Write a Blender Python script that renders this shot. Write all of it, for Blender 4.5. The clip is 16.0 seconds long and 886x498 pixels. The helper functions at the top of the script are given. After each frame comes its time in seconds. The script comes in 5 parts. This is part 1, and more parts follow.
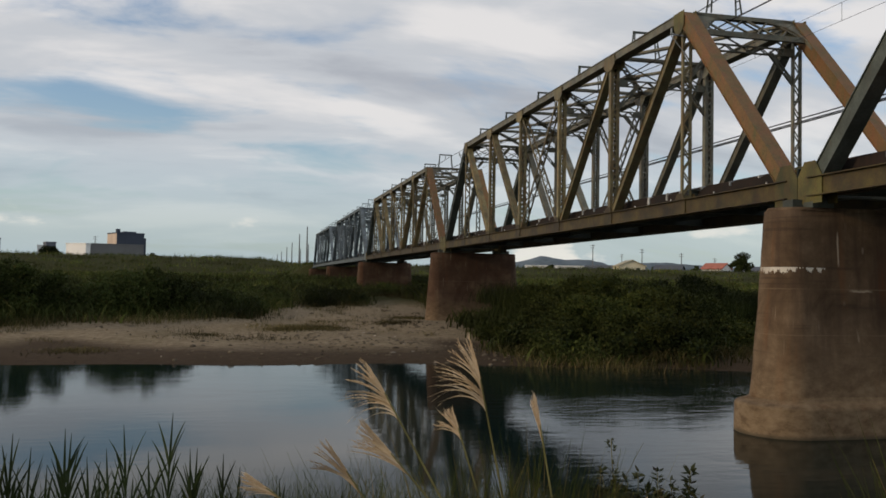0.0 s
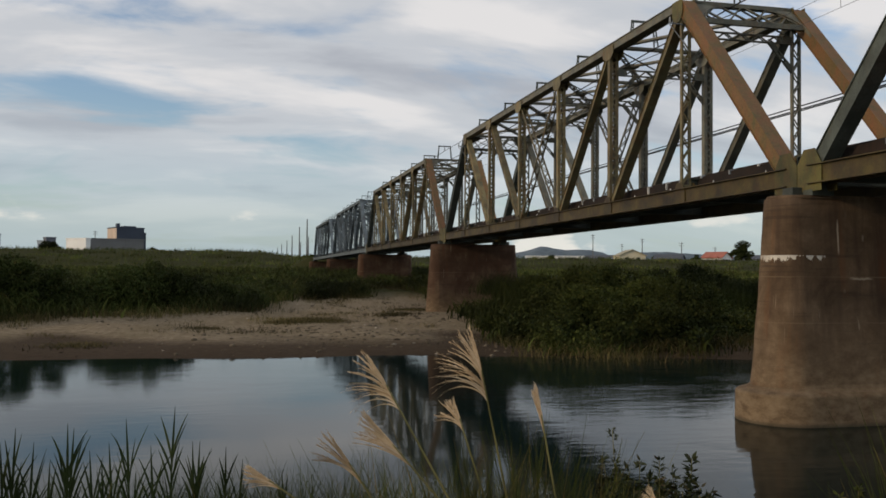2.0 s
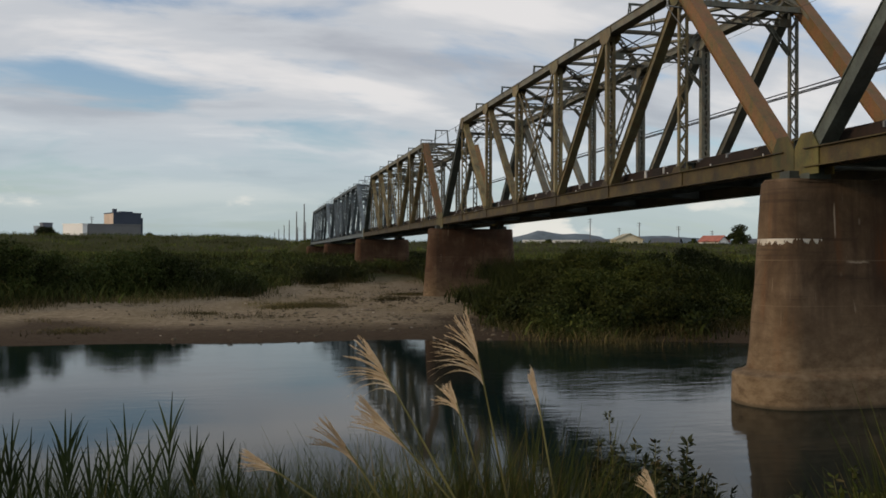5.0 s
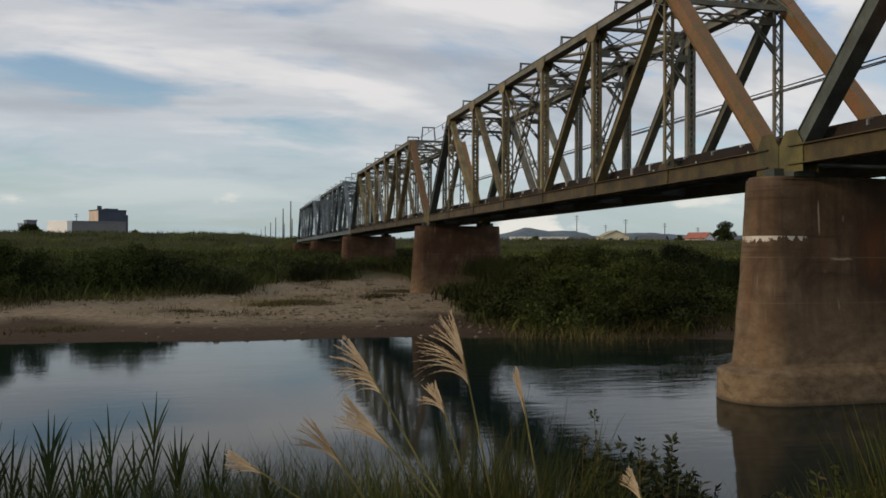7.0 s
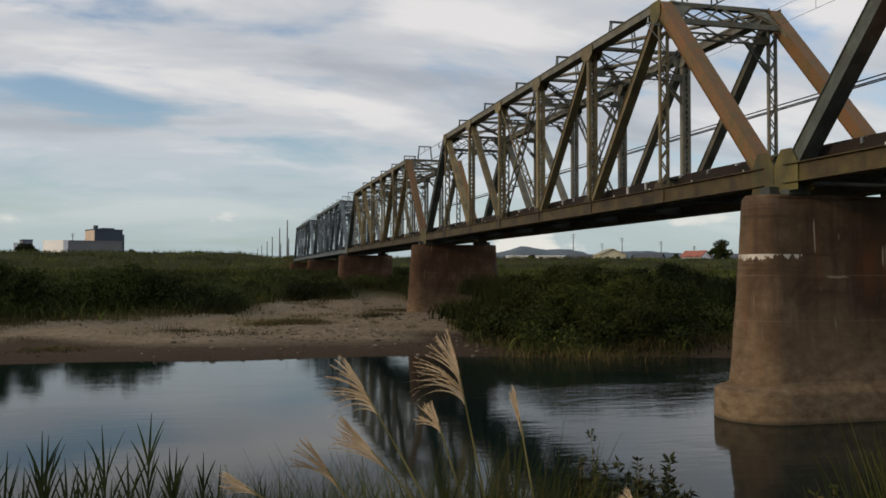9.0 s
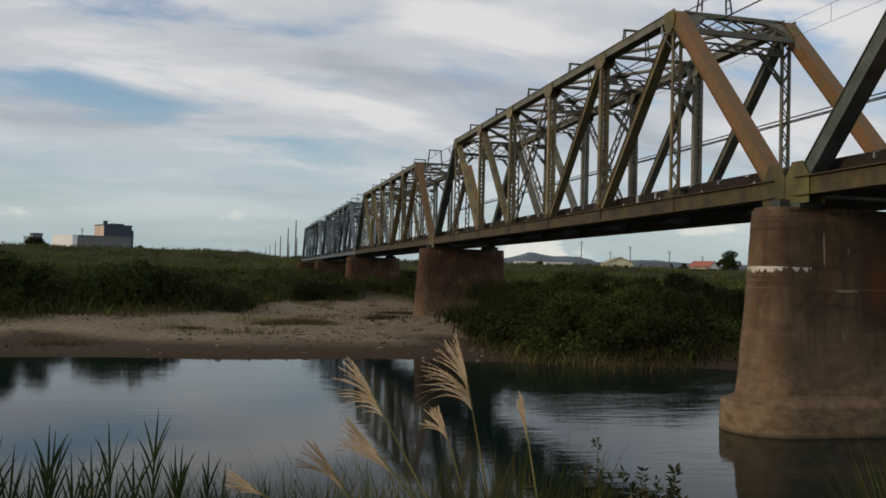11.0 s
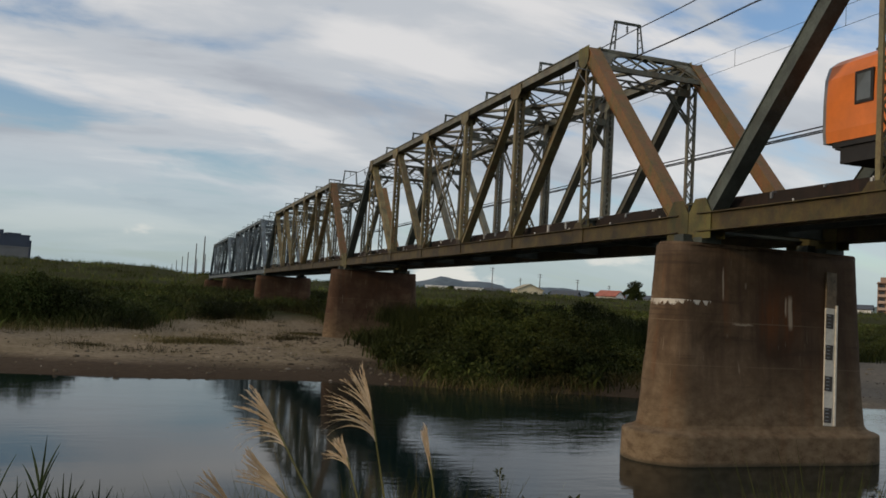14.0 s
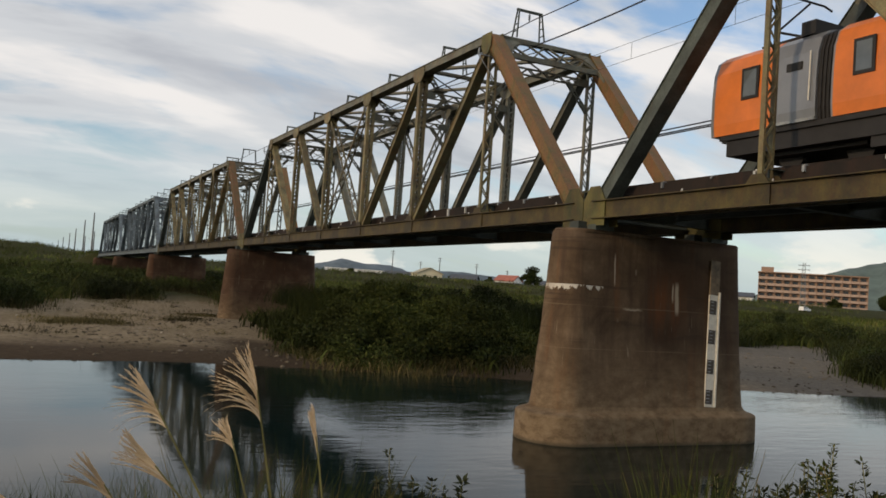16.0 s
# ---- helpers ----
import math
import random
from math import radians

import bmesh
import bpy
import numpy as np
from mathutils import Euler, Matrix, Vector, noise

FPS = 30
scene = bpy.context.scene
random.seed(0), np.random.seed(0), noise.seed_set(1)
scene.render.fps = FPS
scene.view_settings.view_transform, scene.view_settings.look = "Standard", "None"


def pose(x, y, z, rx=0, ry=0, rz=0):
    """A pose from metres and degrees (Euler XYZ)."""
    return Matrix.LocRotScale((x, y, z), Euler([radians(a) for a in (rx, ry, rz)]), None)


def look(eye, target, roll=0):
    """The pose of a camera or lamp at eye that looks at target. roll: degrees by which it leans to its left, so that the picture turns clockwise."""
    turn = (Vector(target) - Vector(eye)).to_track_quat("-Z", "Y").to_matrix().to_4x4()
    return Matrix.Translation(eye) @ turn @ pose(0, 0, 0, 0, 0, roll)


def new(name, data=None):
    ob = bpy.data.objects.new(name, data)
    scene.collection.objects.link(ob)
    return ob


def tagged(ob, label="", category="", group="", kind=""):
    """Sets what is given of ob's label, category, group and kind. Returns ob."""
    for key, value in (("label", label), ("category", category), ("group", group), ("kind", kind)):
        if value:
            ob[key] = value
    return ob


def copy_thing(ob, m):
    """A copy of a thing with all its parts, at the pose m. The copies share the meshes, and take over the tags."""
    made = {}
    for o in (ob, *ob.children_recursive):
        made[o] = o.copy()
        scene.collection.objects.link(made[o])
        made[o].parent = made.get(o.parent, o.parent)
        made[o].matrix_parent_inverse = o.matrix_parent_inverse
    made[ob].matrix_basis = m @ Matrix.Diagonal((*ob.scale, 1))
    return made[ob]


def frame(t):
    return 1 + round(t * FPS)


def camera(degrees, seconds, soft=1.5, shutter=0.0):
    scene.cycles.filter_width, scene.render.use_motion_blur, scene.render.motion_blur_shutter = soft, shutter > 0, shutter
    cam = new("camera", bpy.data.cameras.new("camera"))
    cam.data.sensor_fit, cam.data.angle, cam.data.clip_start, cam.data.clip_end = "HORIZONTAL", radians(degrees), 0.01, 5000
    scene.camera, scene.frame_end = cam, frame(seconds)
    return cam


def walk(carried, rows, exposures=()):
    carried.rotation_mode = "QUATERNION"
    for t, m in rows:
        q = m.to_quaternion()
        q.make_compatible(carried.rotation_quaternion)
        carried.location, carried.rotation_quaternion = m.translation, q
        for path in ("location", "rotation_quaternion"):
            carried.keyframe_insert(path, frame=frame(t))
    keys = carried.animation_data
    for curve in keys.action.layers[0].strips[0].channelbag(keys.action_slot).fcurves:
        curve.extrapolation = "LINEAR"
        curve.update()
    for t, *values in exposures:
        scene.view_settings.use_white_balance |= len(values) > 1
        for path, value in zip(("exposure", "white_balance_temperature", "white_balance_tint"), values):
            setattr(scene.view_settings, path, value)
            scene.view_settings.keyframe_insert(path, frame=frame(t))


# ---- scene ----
# ---------------------------------------------------------------- camera
cam = camera(54.5, 16.0, soft=1.65)
# seconds, place of the eye, yaw (left), pitch (up), roll
PATH = [
    (0.0, -0.002, 0.001, 4.450, -12.84, 2.08, -1.00),
    (0.5, -0.002, 0.000, 4.450, -13.10, 0.50, -0.03),
    (1.0, -0.001, 0.000, 4.449, -13.00, 1.67, -0.41),
    (1.5, -0.001, 0.000, 4.449, -12.87, 0.47, -0.26),
    (2.0, -0.001, 0.000, 4.449, -12.84, 1.51, -0.44),
    (2.5, -0.000, 0.000, 4.449, -12.75, 2.21, -0.31),
    (3.0, 0.000, -0.000, 4.448, -13.02, 0.34, -0.30),
    (3.5, 0.000, -0.000, 4.448, -13.10, 2.43, -0.74),
    (4.0, 0.001, -0.000, 4.448, -12.86, 0.02, -0.30),
    (6.5, 0.011, -0.003, 4.458, -13.38, 1.34, -0.38),
    (7.0, 0.013, -0.004, 4.463, -13.89, 0.28, -0.21),
    (7.5, 0.014, -0.004, 4.463, -14.40, 0.21, 0.02),
    (8.0, 0.015, -0.004, 4.463, -13.93, 0.59, -0.30),
    (8.5, 0.015, -0.004, 4.465, -14.27, 0.34, -0.04),
    (9.0, 0.016, -0.004, 4.466, -14.11, 1.53, -0.08),
    (9.5, 0.016, -0.004, 4.467, -14.15, 1.94, -0.35),
    (12.0, -0.005, 0.001, 4.474, -13.87, 1.75, -2.56),
    (12.5, 0.003, -0.001, 4.492, -15.49, 3.72, -2.28),
    (13.0, 0.013, -0.003, 4.494, -17.99, 3.76, -2.37),
    (13.5, 0.011, -0.003, 4.497, -19.03, 4.47, -3.31),
    (14.0, 0.013, -0.003, 4.504, -19.34, 3.54, -3.24),
    (14.5, 0.023, -0.006, 4.502, -21.03, 4.29, -3.49),
    (15.0, 0.045, -0.012, 4.497, -23.73, 3.67, -3.56),
    (15.5, 0.057, -0.015, 4.499, -25.53, 3.63, -3.30),
    (16.0, 0.059, -0.016, 4.495, -26.01, 2.83, -3.99),
]
walk(cam, [(t, pose(x, y, z, 90 + pitch, 0, yaw) @ pose(0, 0, 0, 0, 0, -roll)) for t, x, y, z, yaw, pitch, roll in PATH],
     exposures=[(0.0, -0.03, 6600, 10), (9.5, -0.03, 6600, 10), (12.0, -0.14, 6500, 9), (13.5, -0.17, 6500, 9), (14.5, -0.02, 6550, 9), (15.0, 0.06, 6650, 9), (16.0, 0.15, 6800, 10)])

# ---------------------------------------------------------------- light
SUN_ELEVATION, SUN_AZIMUTH = 16.0, -97.0     # degrees; azimuth from +y towards +x


def node(tree, kind, **values):
    n = tree.nodes.new(kind)
    for key, value in values.items():
        if key in n.inputs:
            n.inputs[key].default_value = value
    return n


def math_node(tree, operation, a, b=None, clamp=False):
    n = tree.nodes.new("ShaderNodeMath")
    n.operation, n.use_clamp = operation, clamp
    for i, v in enumerate((a, b)):
        if v is None:
            continue
        if isinstance(v, (int, float)):
            n.inputs[i].default_value = v
        else:
            tree.links.new(v, n.inputs[i])
    return n.outputs[0]


def ramp(tree, fac, stops, smooth=False):
    n = tree.nodes.new("ShaderNodeValToRGB")
    n.color_ramp.interpolation = "EASE" if smooth else "LINEAR"
    el = n.color_ramp.elements
    while len(el) < len(stops):
        el.new(0.5)
    for e, (pos, col) in zip(el, stops):
        e.position = pos
        e.color = (col, col, col, 1) if isinstance(col, (int, float)) else (*col, 1)
    tree.links.new(fac, n.inputs[0])
    return n.outputs[0]


def noise_tex(tree, vec, scale, detail=4.0, rough=0.55, distort=0.0):
    n = node(tree, "ShaderNodeTexNoise", Scale=scale, Detail=detail, Roughness=rough, Distortion=distort)
    if vec is not None:
        tree.links.new(vec, n.inputs["Vector"])
    return n.outputs["Fac"]


def mapped(tree, vec, scale=(1, 1, 1), loc=(0, 0, 0), rot=(0, 0, 0)):
    n = tree.nodes.new("ShaderNodeMapping")
    n.inputs["Scale"].default_value, n.inputs["Location"].default_value = scale, loc
    n.inputs["Rotation"].default_value = [radians(a) for a in rot]
    tree.links.new(vec, n.inputs["Vector"])
    return n.outputs[0]


def mix_col(tree, fac, a, b, blend="MIX"):
    n = tree.nodes.new("ShaderNodeMix")
    n.data_type, n.blend_type = "RGBA", blend
    for sock, v in ((n.inputs[0], fac), (n.inputs[6], a), (n.inputs[7], b)):
        if isinstance(v, (int, float)):
            sock.default_value = v
        elif isinstance(v, tuple):
            sock.default_value = (*v, 1)
        else:
            tree.links.new(v, sock)
    return n.outputs[2]


def build_world():
    world = bpy.data.worlds.new("sky")
    scene.world = world
    world.use_nodes = True
    tr = world.node_tree
    tr.nodes.clear()
    sky = tr.nodes.new("ShaderNodeTexSky")
    sky.sky_type, sky.sun_disc = "NISHITA", False
    sky.sun_elevation, sky.sun_rotation = radians(SUN_ELEVATION), radians(SUN_AZIMUTH)
    sky.air_density, sky.dust_density, sky.ozone_density = 1.2, 1.0, 1.5
    blue = mix_col(tr, 1.0, sky.outputs[0], (0.12, 0.13, 0.155), "MULTIPLY")
    geo = tr.nodes.new("ShaderNodeTexCoord")
    sep = tr.nodes.new("ShaderNodeSeparateXYZ")
    tr.links.new(geo.outputs["Generated"], sep.inputs[0])
    up = math_node(tr, "MAXIMUM", sep.outputs[2], 0.0)
    flat = math_node(tr, "ADD", up, 0.30)
    comb = tr.nodes.new("ShaderNodeCombineXYZ")
    tr.links.new(math_node(tr, "DIVIDE", sep.outputs[0], flat), comb.inputs[0])
    tr.links.new(math_node(tr, "DIVIDE", sep.outputs[1], flat), comb.inputs[1])
    p = comb.outputs[0]
    big = noise_tex(tr, mapped(tr, p, (0.62, 1.25, 1), (2.2, 0.9, 0), (0, 0, 8)), 2.5, 7, 0.54, 0.35)
    cover = ramp(tr, big, [(0.33, 0.0), (0.50, 1.0)], True)
    shade = noise_tex(tr, mapped(tr, p, (0.62, 1.5, 1), (7.3, 2.0, 3), (0, 0, 6)), 2.6, 6, 0.52, 0.25)
    cloud = ramp(tr, shade, [(0.30, (0.43, 0.455, 0.505)), (0.48, (0.575, 0.60, 0.64)), (0.66, (0.80, 0.785, 0.785))], True)
    thin = math_node(tr, "MULTIPLY", cover, ramp(tr, up, [(0.0, 0.25), (0.05, 0.45), (0.14, 0.95)]))
    col = mix_col(tr, thin, blue, cloud)
    # small bright heaps of cloud low over the land
    low = tr.nodes.new("ShaderNodeCombineXYZ")
    tr.links.new(math_node(tr, "ARCTAN2", sep.outputs[0], sep.outputs[1]), low.inputs[0])
    tr.links.new(math_node(tr, "MULTIPLY", up, 2.6), low.inputs[1])
    puff = noise_tex(tr, mapped(tr, low.outputs[0], (1, 1, 1), (0.4, 0.2, 0)), 9.0, 6, 0.55)
    heap_at = math_node(tr, "ARCTAN2", sep.outputs[0], sep.outputs[1])
    for centre, wide, high in ((0.339, 0.045, 0.085), (0.89, 0.10, 0.12)):
        d = math_node(tr, "DIVIDE", math_node(tr, "ABSOLUTE", math_node(tr, "SUBTRACT", heap_at, centre)), wide)
        d = math_node(tr, "ADD", math_node(tr, "MULTIPLY", d, d), math_node(tr, "DIVIDE", up, high))
        puff = math_node(tr, "ADD", puff, math_node(tr, "MULTIPLY", math_node(tr, "SUBTRACT", 1.3, d, True), 0.28))
    puff = math_node(tr, "MULTIPLY", ramp(tr, puff, [(0.60, 0.0), (0.72, 0.8)], True), ramp(tr, up, [(0.02, 1.0), (0.13, 0.0)], True))
    # pale haze close to the horizon
    haze = ramp(tr, up, [(0.0, 0.7), (0.08, 0.32), (0.2, 0.0)], True)
    col = mix_col(tr, haze, col, (0.415, 0.565, 0.66))
    col = mix_col(tr, puff, col, (0.88, 0.85, 0.78))
    bg = node(tr, "ShaderNodeBackground", Strength=1.0)
    tr.links.new(col, bg.inputs[0])
    out = tr.nodes.new("ShaderNodeOutputWorld")
    tr.links.new(bg.outputs[0], out.inputs[0])


build_world()
sun = new("sun", bpy.data.lights.new("sun", "SUN"))
sun.data.energy, sun.data.angle, sun.data.color = 1.4, radians(4), (1.0, 0.77, 0.52)
_a, _e = radians(SUN_AZIMUTH), radians(SUN_ELEVATION)
sun.matrix_world = look(Vector((math.sin(_a) * math.cos(_e), math.cos(_a) * math.cos(_e), math.sin(_e))) * 100, (0, 0, 0))


# ---------------------------------------------------------------- materials
def material(name, rough=0.7, metal=0.0, spec=0.4):
    m = bpy.data.materials.new(name)
    m.use_nodes = True
    tr = m.node_tree
    b = tr.nodes["Principled BSDF"]
    b.inputs["Roughness"].default_value, b.inputs["Metallic"].default_value = rough, metal
    b.inputs["Specular IOR Level"].default_value = spec
    return m, tr, b


def coords(tr, kind="Object"):
    return tr.nodes.new("ShaderNodeTexCoord").outputs[kind]


def world_pos(tr):
    return tr.nodes.new("ShaderNodeNewGeometry").outputs["Position"]


def bump(tr, b, height, strength, distance):
    n = node(tr, "ShaderNodeBump", Strength=strength, Distance=distance)
    tr.links.new(height, n.inputs["Height"])
    tr.links.new(n.outputs[0], b.inputs["Normal"])


def random_of(tr, island=False):
    if island:
        return tr.nodes.new("ShaderNodeNewGeometry").outputs["Random Per Island"]
    return tr.nodes.new("ShaderNodeObjectInfo").outputs["Random"]


def weathered(name, base, dark, rust, rust_at=0.55, rough=0.62):
    """Old painted steel: faded paint, dark grime and rust that breaks through in streaks."""
    m, tr, b = material(name, rough, 0.0, 0.35)
    p = world_pos(tr)
    grime = noise_tex(tr, p, 1.3, 6, 0.6)
    streak = noise_tex(tr, mapped(tr, p, (2.2, 2.2, 0.7)), 1.7, 8, 0.7)
    fine = noise_tex(tr, p, 16, 4, 0.6)
    col = mix_col(tr, ramp(tr, grime, [(0.36, 0.0), (0.62, 1.0)]), dark, base)
    col = mix_col(tr, ramp(tr, streak, [(rust_at - 0.12, 0.0), (rust_at + 0.16, 0.9)]), col, rust)
    vary = math_node(tr, "ADD", math_node(tr, "MULTIPLY", random_of(tr), 0.5), 0.75)
    col = mix_col(tr, 1.0, col, vary, "MULTIPLY")
    col = mix_col(tr, ramp(tr, fine, [(0.3, 0.35), (0.6, 0.0)]), col, (0.02, 0.018, 0.014))
    tr.links.new(col, b.inputs["Base Color"])
    bump(tr, b, fine, 0.35, 0.01)
    return m


STEEL = weathered("steel_olive", (0.225, 0.195, 0.095), (0.115, 0.10, 0.056), (0.21, 0.11, 0.042), 0.57)
STEEL_RUST = weathered("steel_rust", (0.20, 0.112, 0.042), (0.12, 0.098, 0.034), (0.24, 0.094, 0.038), 0.53)
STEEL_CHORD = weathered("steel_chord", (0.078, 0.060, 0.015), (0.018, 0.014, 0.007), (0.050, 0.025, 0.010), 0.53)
STEEL_MOSS = weathered("steel_moss", (0.122, 0.108, 0.028), (0.058, 0.056, 0.018), (0.11, 0.062, 0.02), 0.56)
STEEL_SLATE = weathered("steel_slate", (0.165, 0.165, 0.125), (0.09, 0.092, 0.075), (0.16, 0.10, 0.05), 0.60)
STEEL_BLUE = weathered("steel_blue", (0.15, 0.19, 0.21), (0.085, 0.10, 0.11), (0.13, 0.09, 0.06), 0.66)
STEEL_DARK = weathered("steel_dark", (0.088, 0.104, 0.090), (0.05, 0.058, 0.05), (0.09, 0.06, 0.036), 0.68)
DECK = weathered("deck_timber", (0.022, 0.014, 0.010), (0.010, 0.008, 0.007), (0.044, 0.020, 0.013), 0.6, 0.9)
GALV = weathered("galvanised", (0.28, 0.30, 0.31), (0.18, 0.19, 0.2), (0.2, 0.15, 0.1), 0.68, 0.5)
PALE = weathered("pale_porcelain", (0.6, 0.6, 0.58), (0.4, 0.4, 0.38), (0.4, 0.3, 0.2), 0.7, 0.4)


def masonry():
    """Brown stained concrete of the piers, with lime runs under a level line and damp courses."""
    m, tr, b = material("pier_concrete", 0.9, 0, 0.15)
    p = world_pos(tr)
    sep = tr.nodes.new("ShaderNodeSeparateXYZ")
    tr.links.new(p, sep.inputs[0])
    z = sep.outputs[2]
    broad = noise_tex(tr, p, 0.7, 7, 0.66, 0.3)
    streak = noise_tex(tr, mapped(tr, p, (1.6, 1.6, 0.12)), 1.5, 5, 0.6)
    col = ramp(tr, broad, [(0.32, (0.060, 0.039, 0.023)), (0.5, (0.118, 0.079, 0.048)), (0.66, (0.19, 0.133, 0.084))])
    col = mix_col(tr, ramp(tr, streak, [(0.45, 0.0), (0.66, 0.75)]), col, (0.07, 0.045, 0.03))
    rusty = noise_tex(tr, mapped(tr, p, (1.1, 1.1, 0.1), (5, 2, 0)), 1.8, 3, 0.5)
    col = mix_col(tr, ramp(tr, rusty, [(0.58, 0.0), (0.70, 0.7)]), col, (0.14, 0.065, 0.03))
    def span(value, lo, hi, soft):
        """One between lo and hi, with soft ends."""
        a = math_node(tr, "DIVIDE", math_node(tr, "SUBTRACT", value, lo), soft, True)
        b_ = math_node(tr, "DIVIDE", math_node(tr, "SUBTRACT", hi, value), soft, True)
        return math_node(tr, "MULTIPLY", a, b_)

    def both(a, b_):
        return math_node(tr, "MULTIPLY", a, b_)

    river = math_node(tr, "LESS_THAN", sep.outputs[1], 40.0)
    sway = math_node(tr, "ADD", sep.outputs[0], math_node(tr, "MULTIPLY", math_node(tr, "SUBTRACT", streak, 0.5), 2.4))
    # shade and staining painted on the river pier's right half, and a rust bleed
    shaded_half = both(both(span(sway, 17.3, 24.0, 1.3), span(z, 1.9, 9.0, 1.6)), river)
    col = mix_col(tr, both(shaded_half, 0.62), col, (0.050, 0.030, 0.019))
    # shade on the land piers, painted as a darker red-brown
    land = math_node(tr, "GREATER_THAN", sep.outputs[1], 40.0)
    col = mix_col(tr, both(both(land, 0.8), ramp(tr, broad, [(0.3, 1.0), (0.7, 0.6)])), col, (0.052, 0.026, 0.017))
    bleed = both(both(span(sway, 18.3, 19.9, 0.5), span(z, 3.2, 5.8, 1.0)), both(river, ramp(tr, streak, [(0.42, 0.2), (0.6, 0.85)])))
    col = mix_col(tr, bleed, col, (0.125, 0.052, 0.022))
    # lime deposit: a band with a ragged lower edge
    rag = noise_tex(tr, mapped(tr, p, (2.2, 2.2, 0.5)), 2.0, 6, 0.7)
    patch = noise_tex(tr, p, 0.42, 2, 0.5)
    low = math_node(tr, "SUBTRACT", 4.97, math_node(tr, "MULTIPLY", math_node(tr, "SUBTRACT", rag, 0.44), 1.0))
    lime = math_node(tr, "MULTIPLY", math_node(tr, "GREATER_THAN", z, low), math_node(tr, "LESS_THAN", z, math_node(tr, "ADD", 4.93, math_node(tr, "MULTIPLY", patch, 0.14))))
    lime = math_node(tr, "MULTIPLY", lime, ramp(tr, noise_tex(tr, mapped(tr, p, (1, 1, 0.2), (0.7, 0, 0)), 1.1, 3, 0.5), [(0.36, 0.55), (0.46, 1.0)]))
    lime = math_node(tr, "MULTIPLY", lime, math_node(tr, "LESS_THAN", math_node(tr, "ADD", sep.outputs[0], math_node(tr, "MULTIPLY", rag, 1.2)), 16.95))
    lime = math_node(tr, "MULTIPLY", lime, math_node(tr, "LESS_THAN", sep.outputs[1], 40.0))
    run = noise_tex(tr, mapped(tr, p, (4.0, 4.0, 0.16), (1.3, 0, 0)), 2.4, 3, 0.5)
    part_way = noise_tex(tr, p, 0.8, 2, 0.5)
    run = math_node(tr, "MULTIPLY", ramp(tr, run, [(0.67, 0.0), (0.72, 0.4)]), ramp(tr, part_way, [(0.52, 0.0), (0.6, 1.0)]))
    col = mix_col(tr, run, col, (0.36, 0.30, 0.22))
    course = noise_tex(tr, mapped(tr, p, (0.3, 0.3, 6.0)), 1.1, 3, 0.5)
    col = mix_col(tr, ramp(tr, course, [(0.60, 0.0), (0.68, 0.45)]), col, (0.05, 0.035, 0.025))
    # two level pour lines
    for level in (3.05, 4.38):
        off = math_node(tr, "ABSOLUTE", math_node(tr, "SUBTRACT", math_node(tr, "ADD", z, math_node(tr, "MULTIPLY", rag, 0.05)), level + 0.025))
        line = math_node(tr, "MULTIPLY", math_node(tr, "LESS_THAN", off, 0.016), ramp(tr, patch, [(0.42, 0.03), (0.58, 0.34)]))
        col = mix_col(tr, line, col, (0.22, 0.165, 0.11))
    col = mix_col(tr, lime, col, (0.62, 0.58, 0.50))
    # single pale runs below cracks
    for x0, z0, z1, wide in ((19.33, 4.2, 5.35, 0.10), (19.17, 4.6, 5.3, 0.05), (16.82, 5.0, 6.1, 0.04), (17.65, 5.4, 5.65, 0.05), (16.96, 3.9, 4.06, 0.06)):
        off = math_node(tr, "ADD", sep.outputs[0], math_node(tr, "MULTIPLY", math_node(tr, "SUBTRACT", rag, 0.5), 0.12))
        col = mix_col(tr, both(both(span(off, x0 - wide, x0 + wide, wide * 0.6), span(z, z0, z1, 0.2)), both(river, 0.8)), col, (0.42, 0.36, 0.27))
    ledge = math_node(tr, "ADD", z, math_node(tr, "MULTIPLY", math_node(tr, "SUBTRACT", rag, 0.5), 0.12))
    col = mix_col(tr, both(both(span(sep.outputs[0], 17.1, 17.95, 0.2), span(ledge, 4.29, 4.37, 0.02)), both(river, 0.6)), col, (0.42, 0.36, 0.27))
    # pale footing course; above it the sunlit lower shaft is lightened in colour
    pale = ramp(tr, math_node(tr, "DIVIDE", z, 4.0), [(0.0, 0.8), (0.24, 0.62), (0.85, 0.0)])
    mott = noise_tex(tr, mapped(tr, p, (1, 1, 1.6)), 2.3, 6, 0.68)
    col = mix_col(tr, pale, col, ramp(tr, mott, [(0.34, (0.125, 0.086, 0.050)), (0.52, (0.23, 0.168, 0.102)), (0.7, (0.33, 0.25, 0.16))]))
    wet = ramp(tr, z, [(0.18, 0.75), (0.30, 0.0)])
    col = mix_col(tr, wet, col, (0.05, 0.045, 0.03))
    tr.links.new(col, b.inputs["Base Color"])
    fine = noise_tex(tr, p, 9, 6, 0.65)
    bump(tr, b, fine, 0.5, 0.03)
    return m


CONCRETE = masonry()


